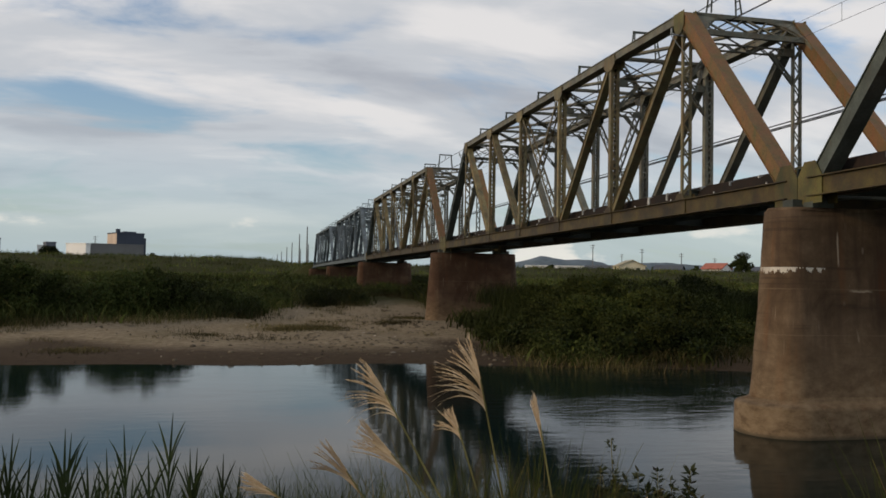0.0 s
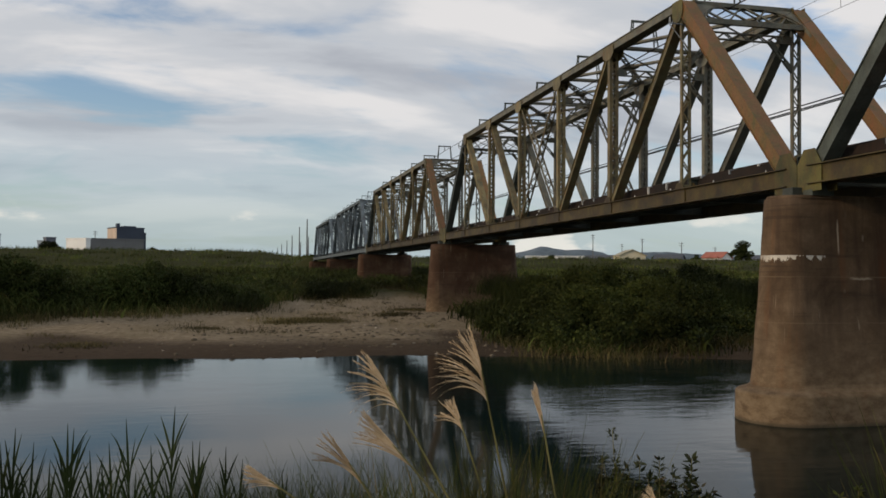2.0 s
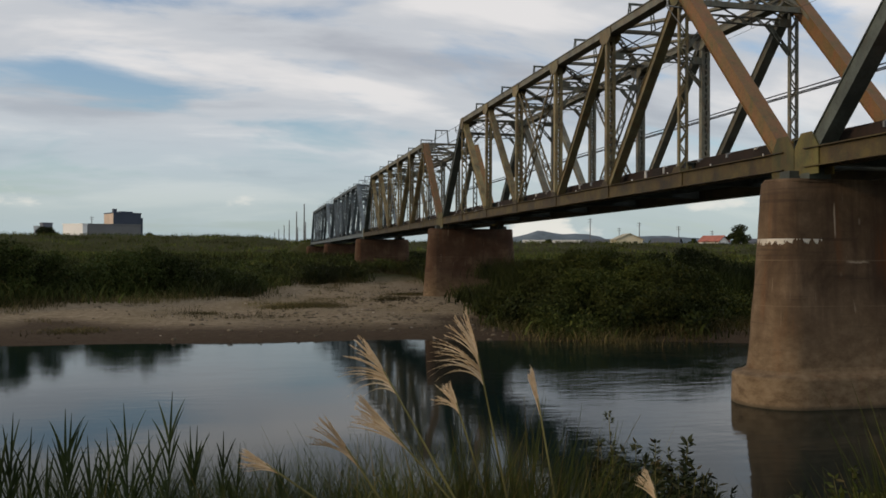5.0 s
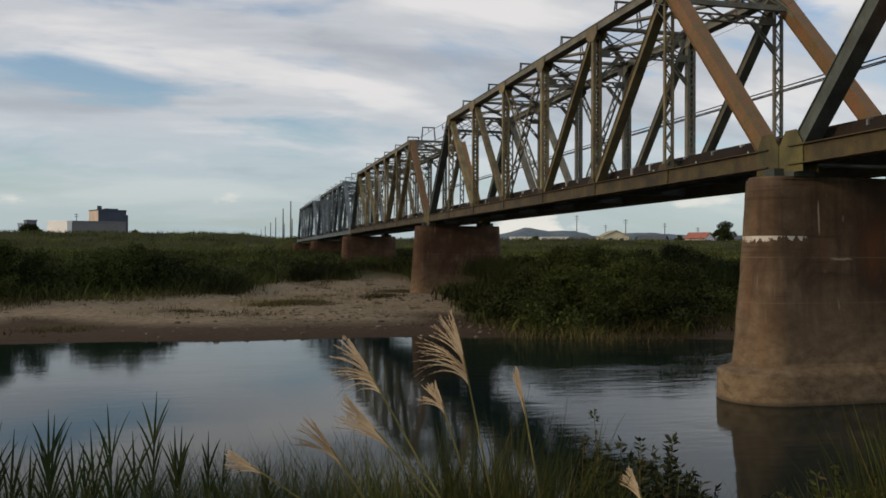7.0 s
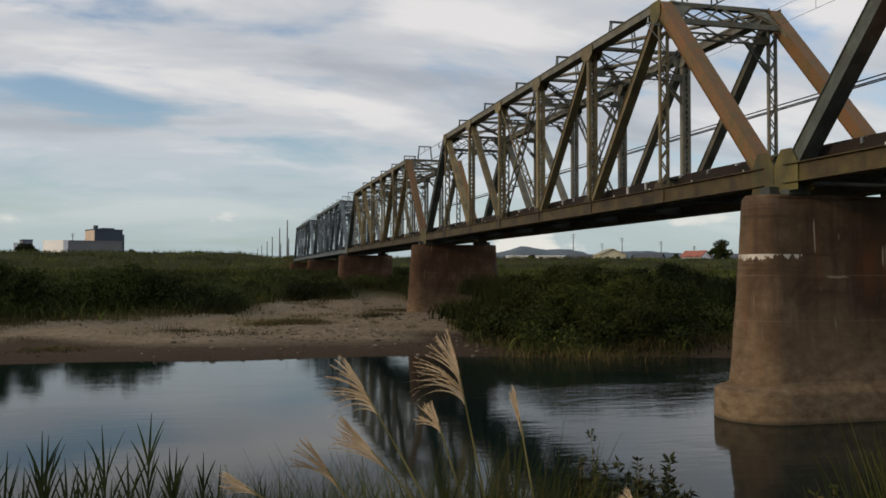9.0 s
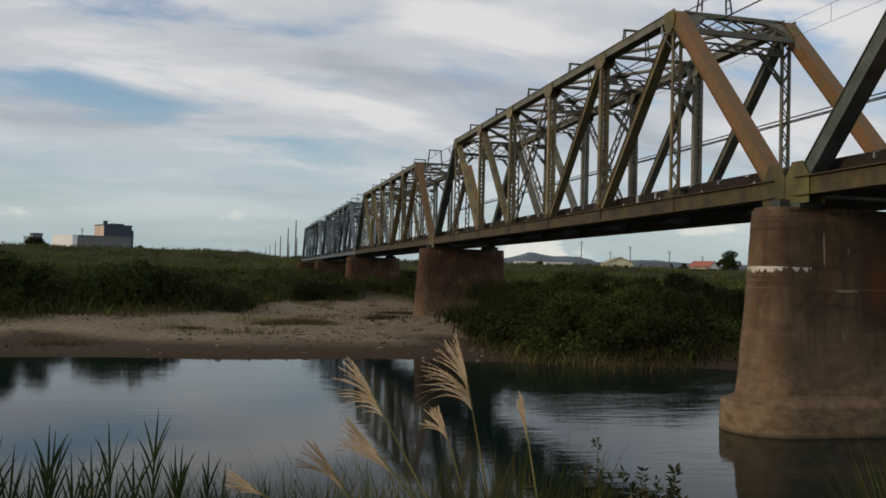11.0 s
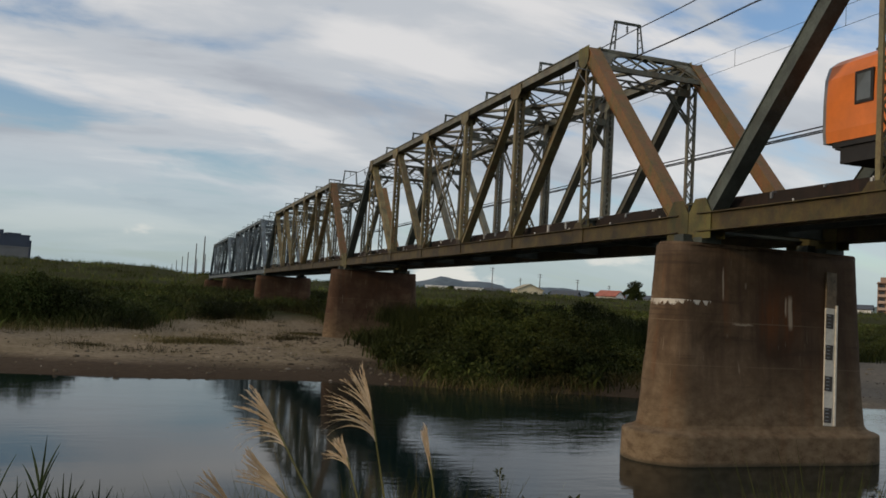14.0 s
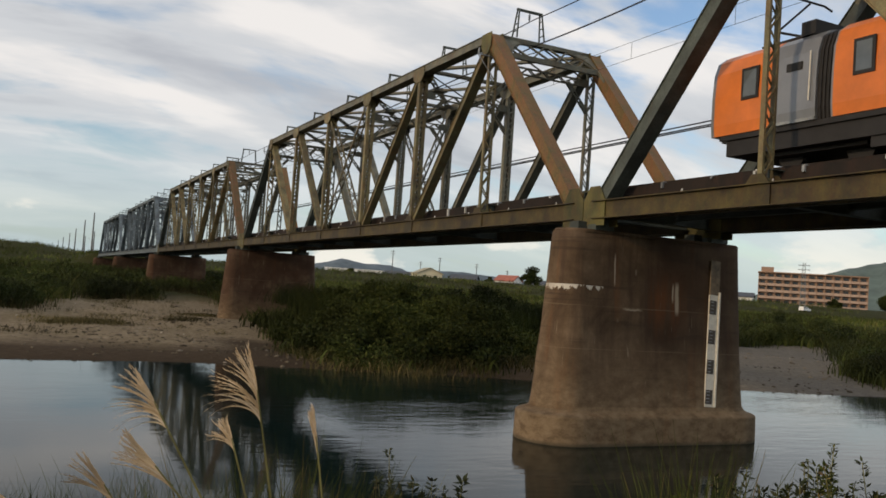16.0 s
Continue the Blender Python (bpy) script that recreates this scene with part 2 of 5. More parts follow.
def leaf_material(name, a, b_, dry, dry_part=0.2, rough=0.6, near=False):
    m, tr, b = material(name, rough + 0.15, 0, 0.1)
    r = random_of(tr, True)
    col = ramp(tr, r, [(0.0, a), (1 - dry_part, b_), (1.0, dry)])
    broad = noise_tex(tr, world_pos(tr), 1.6 if near else 0.10, 4, 0.55)
    col = mix_col(tr, 1.0, col, ramp(tr, broad, [(0.36, 0.55), (0.64, 1.3)] if near else [(0.36, 0.36), (0.52, 0.9), (0.66, 1.75)]), "MULTIPLY")
    tr.links.new(col, b.inputs["Base Color"])
    return m


REED = leaf_material("reed_leaf", (0.026, 0.034, 0.009), (0.058, 0.070, 0.018), (0.13, 0.105, 0.034), 0.18)
SCRUB = leaf_material("scrub_leaf", (0.021, 0.029, 0.007), (0.050, 0.060, 0.014), (0.062, 0.060, 0.018), 0.10)
BUSH = leaf_material("bush_leaf", (0.020, 0.029, 0.008), (0.044, 0.058, 0.014), (0.055, 0.046, 0.014), 0.12)
LEVEE = leaf_material("levee_grass", (0.042, 0.058, 0.012), (0.082, 0.10, 0.022), (0.14, 0.12, 0.04), 0.22)
NEAR_REED = leaf_material("near_reed_leaf", (0.018, 0.029, 0.010), (0.042, 0.058, 0.018), (0.075, 0.068, 0.025), 0.08, near=True)
NEAR_GRASS = leaf_material("near_grass", (0.026, 0.036, 0.007), (0.058, 0.066, 0.013), (0.15, 0.105, 0.035), 0.18, near=True)
SHRUB_LEAF = leaf_material("shrub_leaf", (0.017, 0.023, 0.009), (0.040, 0.045, 0.018), (0.075, 0.05, 0.026), 0.2, near=True)
DRY_GRASS = leaf_material("dry_grass", (0.05, 0.046, 0.016), (0.095, 0.08, 0.03), (0.18, 0.135, 0.06), 0.3)
PLUME = leaf_material("plume_silk", (0.42, 0.28, 0.15), (0.60, 0.45, 0.28), (0.68, 0.55, 0.40), 0.3, 0.5, near=True)
STALK = leaf_material("stalk", (0.10, 0.11, 0.035), (0.17, 0.15, 0.06), (0.2, 0.15, 0.08), 0.2, near=True)
BARK = weathered("bark", (0.06, 0.045, 0.03), (0.03, 0.024, 0.018), (0.08, 0.06, 0.04), 0.6, 0.9)


def ground_material():
    m, tr, b = material("river_ground", 0.95, 0, 0.06)
    p = world_pos(tr)
    sep = tr.nodes.new("ShaderNodeSeparateXYZ")
    tr.links.new(p, sep.inputs[0])
    z = sep.outputs[2]
    broad = noise_tex(tr, p, 0.12, 6, 0.6, 0.4)
    fine = noise_tex(tr, p, 2.4, 7, 0.68)
    sand = ramp(tr, fine, [(0.3, (0.125, 0.093, 0.057)), (0.5, (0.21, 0.163, 0.106)), (0.72, (0.31, 0.25, 0.17))])
    sand = mix_col(tr, ramp(tr, broad, [(0.5, 0.0), (0.68, 0.55)]), sand, (0.105, 0.082, 0.04))
    edge = math_node(tr, "ADD", z, math_node(tr, "MULTIPLY", math_node(tr, "SUBTRACT", broad, 0.5), 0.35))
    mud = ramp(tr, edge, [(0.0, 1.0), (0.46, 0.9), (0.60, 0.0)])
    mud = math_node(tr, "MULTIPLY", mud, ramp(tr, math_node(tr, "DIVIDE", sep.outputs[0], 60.0), [(0.5, 1.0), (0.62, 0.3)]))
    col = mix_col(tr, mud, sand, mix_col(tr, fine, (0.034, 0.023, 0.014), (0.066, 0.045, 0.029)))
    gravel = ramp(tr, math_node(tr, "DIVIDE", sep.outputs[0], 60.0), [(0.55, 0.0), (0.66, 0.75)])
    col = mix_col(tr, gravel, col, mix_col(tr, fine, (0.06, 0.054, 0.047), (0.17, 0.155, 0.135)))
    soil = ramp(tr, math_node(tr, "DIVIDE", edge, 4.0), [(0.40, 0.0), (0.55, 1.0)])
    col = mix_col(tr, soil, col, mix_col(tr, fine, (0.02, 0.022, 0.007), (0.055, 0.055, 0.017)))
    tr.links.new(col, b.inputs["Base Color"])
    bump(tr, b, fine, 0.9, 0.12)
    return m


def water_material():
    m, tr, b = material("river_water", 0.05, 0, 0.2)
    b.inputs["Base Color"].default_value = (0.005, 0.0125, 0.011, 1)
    b.inputs["IOR"].default_value = 1.33
    p = world_pos(tr)
    sep = tr.nodes.new("ShaderNodeSeparateXYZ")
    tr.links.new(p, sep.inputs[0])
    # the current is lively beside the pier and lies almost still further off
    far = math_node(tr, "SUBTRACT", sep.outputs[0], math_node(tr, "MULTIPLY", sep.outputs[1], 0.22))
    lively = ramp(tr, math_node(tr, "DIVIDE", far, 20.0), [(0.0, 0.26), (0.07, 0.5), (0.3, 1.0)])
    lively = math_node(tr, "MULTIPLY", lively, ramp(tr, math_node(tr, "DIVIDE", sep.outputs[1], 50.0), [(0.22, 0.3), (0.46, 0.5), (0.62, 1.0)]))
    small = noise_tex(tr, mapped(tr, p, (0.7, 1.9, 1), rot=(0, 0, 20)), 1.5, 4, 0.55)
    wide = noise_tex(tr, mapped(tr, p, (0.25, 0.8, 1), rot=(0, 0, 14)), 0.5, 3, 0.5)
    h = math_node(tr, "ADD", math_node(tr, "MULTIPLY", small, 0.26), math_node(tr, "MULTIPLY", wide, 0.62))
    patch = noise_tex(tr, mapped(tr, p, (0.5, 1.0, 1), rot=(0, 0, 10)), 0.16, 3, 0.5, 0.6)
    lively = math_node(tr, "MULTIPLY", lively, ramp(tr, patch, [(0.36, 0.4), (0.6, 1.15)]))
    n = node(tr, "ShaderNodeBump", Distance=0.15)
    tr.links.new(h, n.inputs["Height"])
    tr.links.new(math_node(tr, "MULTIPLY", lively, 0.46), n.inputs["Strength"])
    tr.links.new(n.outputs[0], b.inputs["Normal"])
    return m


def plain(name, col, rough=0.6, metal=0.0, var=0.25, scale=3.0, spec=0.4):
    m, tr, b = material(name, rough, metal, spec)
    f = noise_tex(tr, coords(tr), scale, 5, 0.6)
    c = mix_col(tr, 1.0, col, ramp(tr, f, [(0.3, 1 - var), (0.7, 1 + var)]), "MULTIPLY")
    tr.links.new(c, b.inputs["Base Color"])
    return m


GROUND, WATER = ground_material(), water_material()
WHITE_WALL = plain("white_wall", (0.82, 0.81, 0.78), 0.8, var=0.1, scale=0.2)
# white wall again, brightened to carry the sun on the low building
SUNLIT_WHITE = plain("sunlit_white", (0.92, 0.91, 0.88), 0.7, var=0.04, scale=0.2)
# dark slate holds the shade on the hotel's front
HOTEL_SHADED = plain("hotel_shaded", (0.055, 0.068, 0.095), 0.8, var=0.12, scale=0.2)
PALE_WALL = plain("pale_wall", (0.17, 0.17, 0.168), 0.8, var=0.1, scale=0.2)
# tan holds the sunlight on the hotel's left side
HOTEL_SUNLIT = plain("hotel_sunlit", (0.58, 0.46, 0.37), 0.8, var=0.12, scale=0.2)
GREY_WALL = plain("grey_wall", (0.15, 0.16, 0.19), 0.8, var=0.12, scale=0.2)
BRICK_WALL = plain("brick_wall", (0.31, 0.20, 0.14), 0.85, var=0.15, scale=0.3)
BALCONY = plain("balcony_rose", (0.42, 0.30, 0.235), 0.8, var=0.15, scale=0.4)
CREAM_WALL = plain("cream_wall", (0.62, 0.56, 0.40), 0.8, var=0.1, scale=0.3)
ROOF_RED = plain("roof_red", (0.36, 0.12, 0.08), 0.7, var=0.2, scale=0.6)
ROOF_DARK = plain("roof_dark", (0.06, 0.065, 0.075), 0.6, var=0.2, scale=0.6)
ROOF_TAN = plain("roof_tan", (0.34, 0.30, 0.2), 0.7, var=0.2, scale=0.6)
WINDOW = plain("window_dark", (0.03, 0.035, 0.04), 0.15, var=0.2, spec=0.5)
# distance haze is mixed into both hill colours
HILL_HAZED = plain("hill_wood_hazed", (0.10, 0.13, 0.15), 0.95, var=0.25, scale=0.02)
HILL_GREEN_HAZED = plain("hill_green_hazed", (0.10, 0.135, 0.115), 0.95, var=0.25, scale=0.03)
POLE = plain("pole_concrete", (0.14, 0.14, 0.14), 0.8)
WIRE = plain("wire_black", (0.03, 0.03, 0.035), 0.5)
CAR_TYRE = plain("car_tyre", (0.02, 0.02, 0.02), 0.9)
BOARD_WHITE = plain("board_white", (0.66, 0.63, 0.55), 0.6, var=0.15, scale=6)
BOARD_STAINED = plain("board_stained", (0.15, 0.115, 0.075), 0.8, var=0.4, scale=5)
BOARD_DARK = plain("board_dark", (0.06, 0.05, 0.04), 0.6, var=0.2, scale=6)


# ---------------------------------------------------------------- mesh tools
class Shape:
    """Collects boxes, bars and strips into one mesh."""

    def __init__(self):
        self.v, self.f = [], []

    def quad_box(self, corners):
        n = len(self.v)
        self.v += [tuple(c) for c in corners]
        self.f += [tuple(n + i for i in q) for q in ((0, 3, 2, 1), (4, 5, 6, 7), (0, 1, 5, 4), (1, 2, 6, 5), (2, 3, 7, 6), (3, 0, 4, 7))]

    def bar(self, p0, p1, w, h, side=(1, 0, 0)):
        """A rectangular bar from p0 to p1: w wide along side, h across it."""
        p0, p1 = Vector(p0), Vector(p1)
        d = (p1 - p0).normalized()
        s = Vector(side)
        s = (s - d * s.dot(d))
        if s.length < 1e-4:
            s = d.orthogonal()
        s.normalize()
        u = d.cross(s)
        s, u = s * w / 2, u * h / 2
        self.quad_box([p0 - s - u, p0 + s - u, p0 + s + u, p0 - s + u, p1 - s - u, p1 + s - u, p1 + s + u, p1 - s + u])
        return self

    def box(self, lo, hi):
        (a, b, c), (d, e, f) = lo, hi
        self.quad_box([(a, b, c), (d, b, c), (d, e, c), (a, e, c), (a, b, f), (d, b, f), (d, e, f), (a, e, f)])
        return self

    def tube(self, pts, r0, r1=None, n=6):
        r1 = r0 if r1 is None else r1
        pts = [Vector(p) for p in pts]
        base = len(self.v)
        for i, p in enumerate(pts):
            d = (pts[min(i + 1, len(pts) - 1)] - pts[max(i - 1, 0)]).normalized()
            s = d.orthogonal().normalized() if abs(d.z) > 0.9 else d.cross(Vector((0, 0, 1))).normalized()
            u = d.cross(s)
            r = r0 + (r1 - r0) * i / max(1, len(pts) - 1)
            for k in range(n):
                a = 2 * math.pi * k / n
                self.v.append(tuple(p + s * (r * math.cos(a)) + u * (r * math.sin(a))))
        for i in range(len(pts) - 1):
            for k in range(n):
                a, b = base + i * n + k, base + i * n + (k + 1) % n
                self.f.append((a, b, b + n, a + n))
        self.f.append(tuple(base + k for k in reversed(range(n))))
        self.f.append(tuple(base + (len(pts) - 1) * n + k for k in range(n)))
        return self

    def laced(self, p0, p1, apart, side, deep=0.16, flange=0.07, pitch=0.45, lace=0.055):
        """Two flanges held apart along side by zigzag lacing bars on both faces."""
        p0, p1 = Vector(p0), Vector(p1)
        d = (p1 - p0)
        length = d.length
        d.normalize()
        s = Vector(side)
        s = (s - d * s.dot(d)).normalized()
        u = d.cross(s)
        for k in (-0.5, 0.5):
            self.bar(p0 + s * apart * k, p1 + s * apart * k, flange, deep, s)
        n = max(2, int(length / pitch))
        for face in (-1, 1):
            o = u * (face * deep * 0.5)
            for i in range(n):
                a, b = (-0.5, 0.5) if i % 2 else (0.5, -0.5)
                self.bar(p0 + d * (length * i / n) + s * apart * a + o, p0 + d * (length * (i + 1) / n) + s * apart * b + o, lace, 0.014, d)
        # batten plates at both ends
        for q0, q1 in ((p0, p0 + d * 0.45), (p1, p1 - d * 0.45)):
            self.bar(q0, q1, apart + flange, deep + 0.02, s)
        return self

    def mesh(self, name, smooth=False):
        me = bpy.data.meshes.new(name)
        me.from_pydata(self.v, [], self.f)
        if smooth:
            me.polygons.foreach_set("use_smooth", [True] * len(me.polygons))
        me.update()
        return me


def part(name, shape, mat, parent, label="", smooth=False):
    me = shape if isinstance(shape, bpy.types.Mesh) else shape.mesh(name, smooth)
    if mat is not None and not me.materials:
        me.materials.append(mat)
    ob = new(name, me)
    ob.parent = parent
    if label:
        ob["label"] = label
    return ob


def thing(name, label, category, group="", kind="", at=(0, 0, 0), rz=0):
    ob = new(name)
    ob.matrix_basis = pose(*at, 0, 0, rz)
    return tagged(ob, label, category, group, kind)


def solo(name, shape, mat, label, category, kind="", smooth=False, group=""):
    me = shape if isinstance(shape, bpy.types.Mesh) else shape.mesh(name, smooth)
    me.materials.append(mat)
    return tagged(new(name, me), label, category, group, kind)


def rng(seed):
    return np.random.default_rng(seed)


# ---------------------------------------------------------------- ground and water
EYE_Z = 4.45
NEAR_X, GAP_X = 16.26, 4.76              # near truss line, distance between the trusses
MID_X = NEAR_X + GAP_X / 2
PANEL, SPAN, PITCH = 46.8 / 7, 46.8, 47.813
FIRST_Y = 23.152                          # start of the span beyond the river pier
CHORD_Z, TRUSS_H = 7.08, 7.84
RAIL_Z = 8.35


def far_shore(x):
    return np.interp(x, [-400, -20, 8, 26, 48, 80, 400], [56, 41.0, 40.8, 35.5, 30.6, 22, -64])


def ground_height(x, y):
    x, y = np.asarray(x, float), np.asarray(y, float)
    d = y - far_shore(x)
    far = np.interp(d, [0, 1.2, 5.2, 27, 50, 75, 110, 190, 232, 245, 330, 6000], [-0.35, 0.02, 0.40, 1.0, 1.6, 2.6, 3.8, 4.6, 8.7, 8.9, 6.0, 6.0])
    far = far + 1.5 * np.clip((d - 190) / 42, 0, 1) * np.clip((330 - d) / 85, 0, 1) * np.clip((14 - x) / 10, 0, 1)
    swell = 0.16 * np.sin(x * 0.21 + 1.3) * np.sin(y * 0.17) + 0.10 * np.sin(x * 0.53 + y * 0.31)
    far = far + swell * np.clip(d / 12, 0, 1) * np.clip((300 - d) / 100, 0, 1)
    near = np.interp(8.6 - y, [0, 1.0, 7, 12, 60, 600], [-0.35, 0.1, 2.55, 2.85, 3.4, 4.0])
    near = near + 0.08 * np.sin(x * 1.1) * np.sin(y * 1.7 + 0.4)
    bed = -0.35 - 0.9 * np.clip(np.minimum(y - 8.6, -d) / 6, 0, 1)
    z = np.where(d > 0, far, np.where(y < 8.6, near, bed))
    # railway embankment past the last span
    bank = 8.0 - np.clip(np.abs(x - MID_X) - 3.2, 0, 99) * 0.6
    return np.where(y > 212, np.maximum(z, np.where(y > 216, bank, -9)), z)


def build_ground():
    xs = np.concatenate([[-4500, -2500, -1400, -800, -500, -330, -240, -180], np.arange(-140, 140.1, 1.75), [180, 240, 330, 500, 800, 1400, 2500, 4500]])
    ys = np.concatenate([[-1500, -700, -300, -120, -60, -30], np.arange(-14, 12, 0.8), np.arange(12, 34, 2.0), np.arange(34, 130, 1.2), np.arange(130, 320, 4.0), [340, 400, 500, 700, 1000, 1500, 2400, 4800]])
    gx, gy = np.meshgrid(xs, ys)
    gz = ground_height(gx, gy)
    n, w = gx.size, len(xs)
    idx = np.arange(n).reshape(gx.shape)
    faces = np.stack([idx[:-1, :-1], idx[:-1, 1:], idx[1:, 1:], idx[1:, :-1]], -1).reshape(-1, 4)
    me = bpy.data.meshes.new("ground")
    me.from_pydata(np.stack([gx, gy, gz], -1).reshape(-1, 3).tolist(), [], faces.tolist())
    me.polygons.foreach_set("use_smooth", [True] * len(me.polygons))
    solo("ground", me, GROUND, "sandy river bank and grassy flood plain", "ground", "structure")
    me = bpy.data.meshes.new("water")
    me.from_pydata([(-900, -300, 0.16), (900, -300, 0.16), (900, 120, 0.16), (-900, 120, 0.16)], [], [(0, 1, 2, 3)])
    solo("water", me, WATER, "calm grey-blue river water with light ripples", "river", "structure")


build_ground()


# ---------------------------------------------------------------- truss bridge
def node_xz(side, k, top):
    return Vector((0 if side == 0 else GAP_X, k * PANEL, TRUSS_H - 0.2 if top else 0.3))


def lace_mesh(p0, p1, apart, side, **kw):
    return Shape().laced(p0, p1, apart, side, **kw)


def heavy(p0, p1, w, h):
    """Built-up member: a box with cover plates that stand proud and edge angles."""
    p0, p1 = Vector(p0), Vector(p1)
    d = (p1 - p0).normalized()
    x = Vector((1, 0, 0))
    u = d.cross(x)
    a, b, lip, t = w / 2, h / 2, 0.045, 0.026
    ring = [(-a - lip, -b - t), (a + lip, -b - t), (a + lip, -b), (a, -b), (a, b), (a + lip, b), (a + lip, b + t), (-a - lip, b + t), (-a - lip, b), (-a, b), (-a, -b), (-a - lip, -b)]
    s = Shape()
    for p in (p0, p1):
        s.v += [tuple(p + x * i + u * k) for i, k in ring]
    n = len(ring)
    s.f = [(i, (i + 1) % n, n + (i + 1) % n, n + i) for i in range(n)] + [tuple(reversed(range(n))), tuple(range(n, 2 * n))]
    return s


def truss_span(name, label, steel, post, chord, detail=True):
    """One through-truss span; its origin is the near bottom corner at its near end."""
    root = thing(name, label, "railway bridge", "spans of the railway bridge")
    X = (1, 0, 0)
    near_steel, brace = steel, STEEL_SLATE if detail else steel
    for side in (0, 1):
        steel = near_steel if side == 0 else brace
        N = lambda k, top: node_xz(side, k, top)
        x = 0 if side == 0 else GAP_X
        part("end_post", heavy(N(0, 0) + Vector((0, 0.15, 0.1)), N(1, 1) - Vector((0, PANEL, TRUSS_H)).normalized() * 0.08, 0.43, 0.43), post, root, "rust-brown inclined end post")
        # this post's face slopes downward; its shade is put into the darker steel
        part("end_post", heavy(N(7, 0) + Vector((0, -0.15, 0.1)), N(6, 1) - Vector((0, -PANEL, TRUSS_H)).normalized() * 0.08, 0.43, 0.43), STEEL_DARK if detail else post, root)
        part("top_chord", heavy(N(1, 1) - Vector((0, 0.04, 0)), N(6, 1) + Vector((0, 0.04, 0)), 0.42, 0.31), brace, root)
        ch = Shape()
        for o in (-0.2, 0.2):
            ch.bar((x + o, 0, 0.30), (x + o, SPAN, 0.30), 0.05, 0.56)
            ch.bar((x + o * 1.35, 0, 0.57), (x + o * 1.35, SPAN, 0.57), 0.16, 0.03)
            ch.bar((x + o * 1.35, 0, 0.03), (x + o * 1.35, SPAN, 0.03), 0.16, 0.03)
        for i in range(48):
            y = SPAN * (i + 0.5) / 48
            ch.bar((x - 0.2, y - 0.3, 0.055), (x + 0.2, y + 0.3, 0.055), 0.1, 0.016, (0, 1, 0))
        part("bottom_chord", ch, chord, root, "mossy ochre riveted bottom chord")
        # diagonals slope down towards the middle
        for a, b in ((1, 2), (2, 3), (6, 5), (5, 4)):
            w = 0.31 if a in (1, 6) else 0.28
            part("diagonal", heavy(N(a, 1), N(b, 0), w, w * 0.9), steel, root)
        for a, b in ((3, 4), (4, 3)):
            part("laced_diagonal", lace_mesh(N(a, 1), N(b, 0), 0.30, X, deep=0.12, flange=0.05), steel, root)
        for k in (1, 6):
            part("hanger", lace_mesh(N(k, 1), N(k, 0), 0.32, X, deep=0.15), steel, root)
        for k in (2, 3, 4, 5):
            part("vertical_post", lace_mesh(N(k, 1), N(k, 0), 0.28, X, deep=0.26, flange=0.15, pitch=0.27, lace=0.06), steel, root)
        # gusset plates
        for k in range(8):
            for top in (0, 1):
                if top and k in (0, 7):
                    continue
                p = N(k, top)
                w, h = (0.42, 0.40) if not top else (0.58, 0.33)
                if k in (0, 7):
                    w, h = 0.55, 0.62
                if top and k in (1, 6):
                    w, h = 0.40, 0.42
                up = 0.12 if not top else -0.22
                for o in (-0.255, 0.255):
                    g = Shape()
                    c = p + Vector((o, 0.06 if k == 0 else -0.06 if k == 7 else 0.16 if top and k == 1 else -0.16 if top and k == 6 else 0, up))
                    q = [(-w, -h), (w, -h), (w, h * 0.3), (w * 0.45, h), (-w * 0.45, h), (-w, h * 0.3)]
                    if top:
                        q = [(a, -b) for a, b in reversed(q)]
                    for off in (-0.012, 0.012):
                        g.v += [(c.x + off, c.y + a, c.z + b) for a, b in q]
                    g.f = [tuple(range(6)), tuple(6 + i for i in reversed(range(6)))]
                    g.f += [(i, 6 + i, 6 + (i + 1) % 6, (i + 1) % 6) for i in range(6)]
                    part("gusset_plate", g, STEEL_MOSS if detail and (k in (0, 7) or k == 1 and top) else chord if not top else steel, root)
    steel = brace
    # cross beams, sway frames and top bracing
    for k in range(8):
        fb = Shape().bar((0.1, k * PANEL, 0.55), (GAP_X - 0.1, k * PANEL, 0.55), 0.05, 0.86, (0, 1, 0))
        for z in (0.13, 0.97):
            fb.bar((0.1, k * PANEL, z), (GAP_X - 0.1, k * PANEL, z), 0.3, 0.03, (0, 1, 0))
        part("floor_beam", fb, STEEL_DARK, root)
    top = TRUSS_H - 0.12
    for k in range(1, 7):
        y = k * PANEL
        part("top_strut", lace_mesh((0.2, y, top), (GAP_X - 0.2, y, top), 0.26, (0, 1, 0), deep=0.12, flange=0.05, pitch=0.34), steel, root)
        part("sway_strut", lace_mesh((0.2, y, top - 1.15), (GAP_X - 0.2, y, top - 1.15), 0.26, (0, 0, 1), deep=0.12, flange=0.05, pitch=0.34), steel, root)
        sw = Shape()
        for a, b in ((0.2, GAP_X / 2), (GAP_X / 2, GAP_X - 0.2)):
            sw.bar((a, y, top - 0.1), (b, y, top - 1.05), 0.09, 0.03, (0, 1, 0))
            sw.bar((a, y + 0.03, top - 1.05), (b, y + 0.03, top - 0.1), 0.09, 0.03, (0, 1, 0))
        part("sway_bracing", sw, steel, root)
        for a, s in ((0.15, 1), (GAP_X - 0.15, -1)):
            kn = Shape().laced((a, y, top - 2.35), (a + s * 1.0, y, top - 1.25), 0.14, (0, 0, 1), deep=0.08, flange=0.05, pitch=0.25, lace=0.035)
            part("knee_brace", kn, steel, root)
        if k < 6:
            br = Shape()
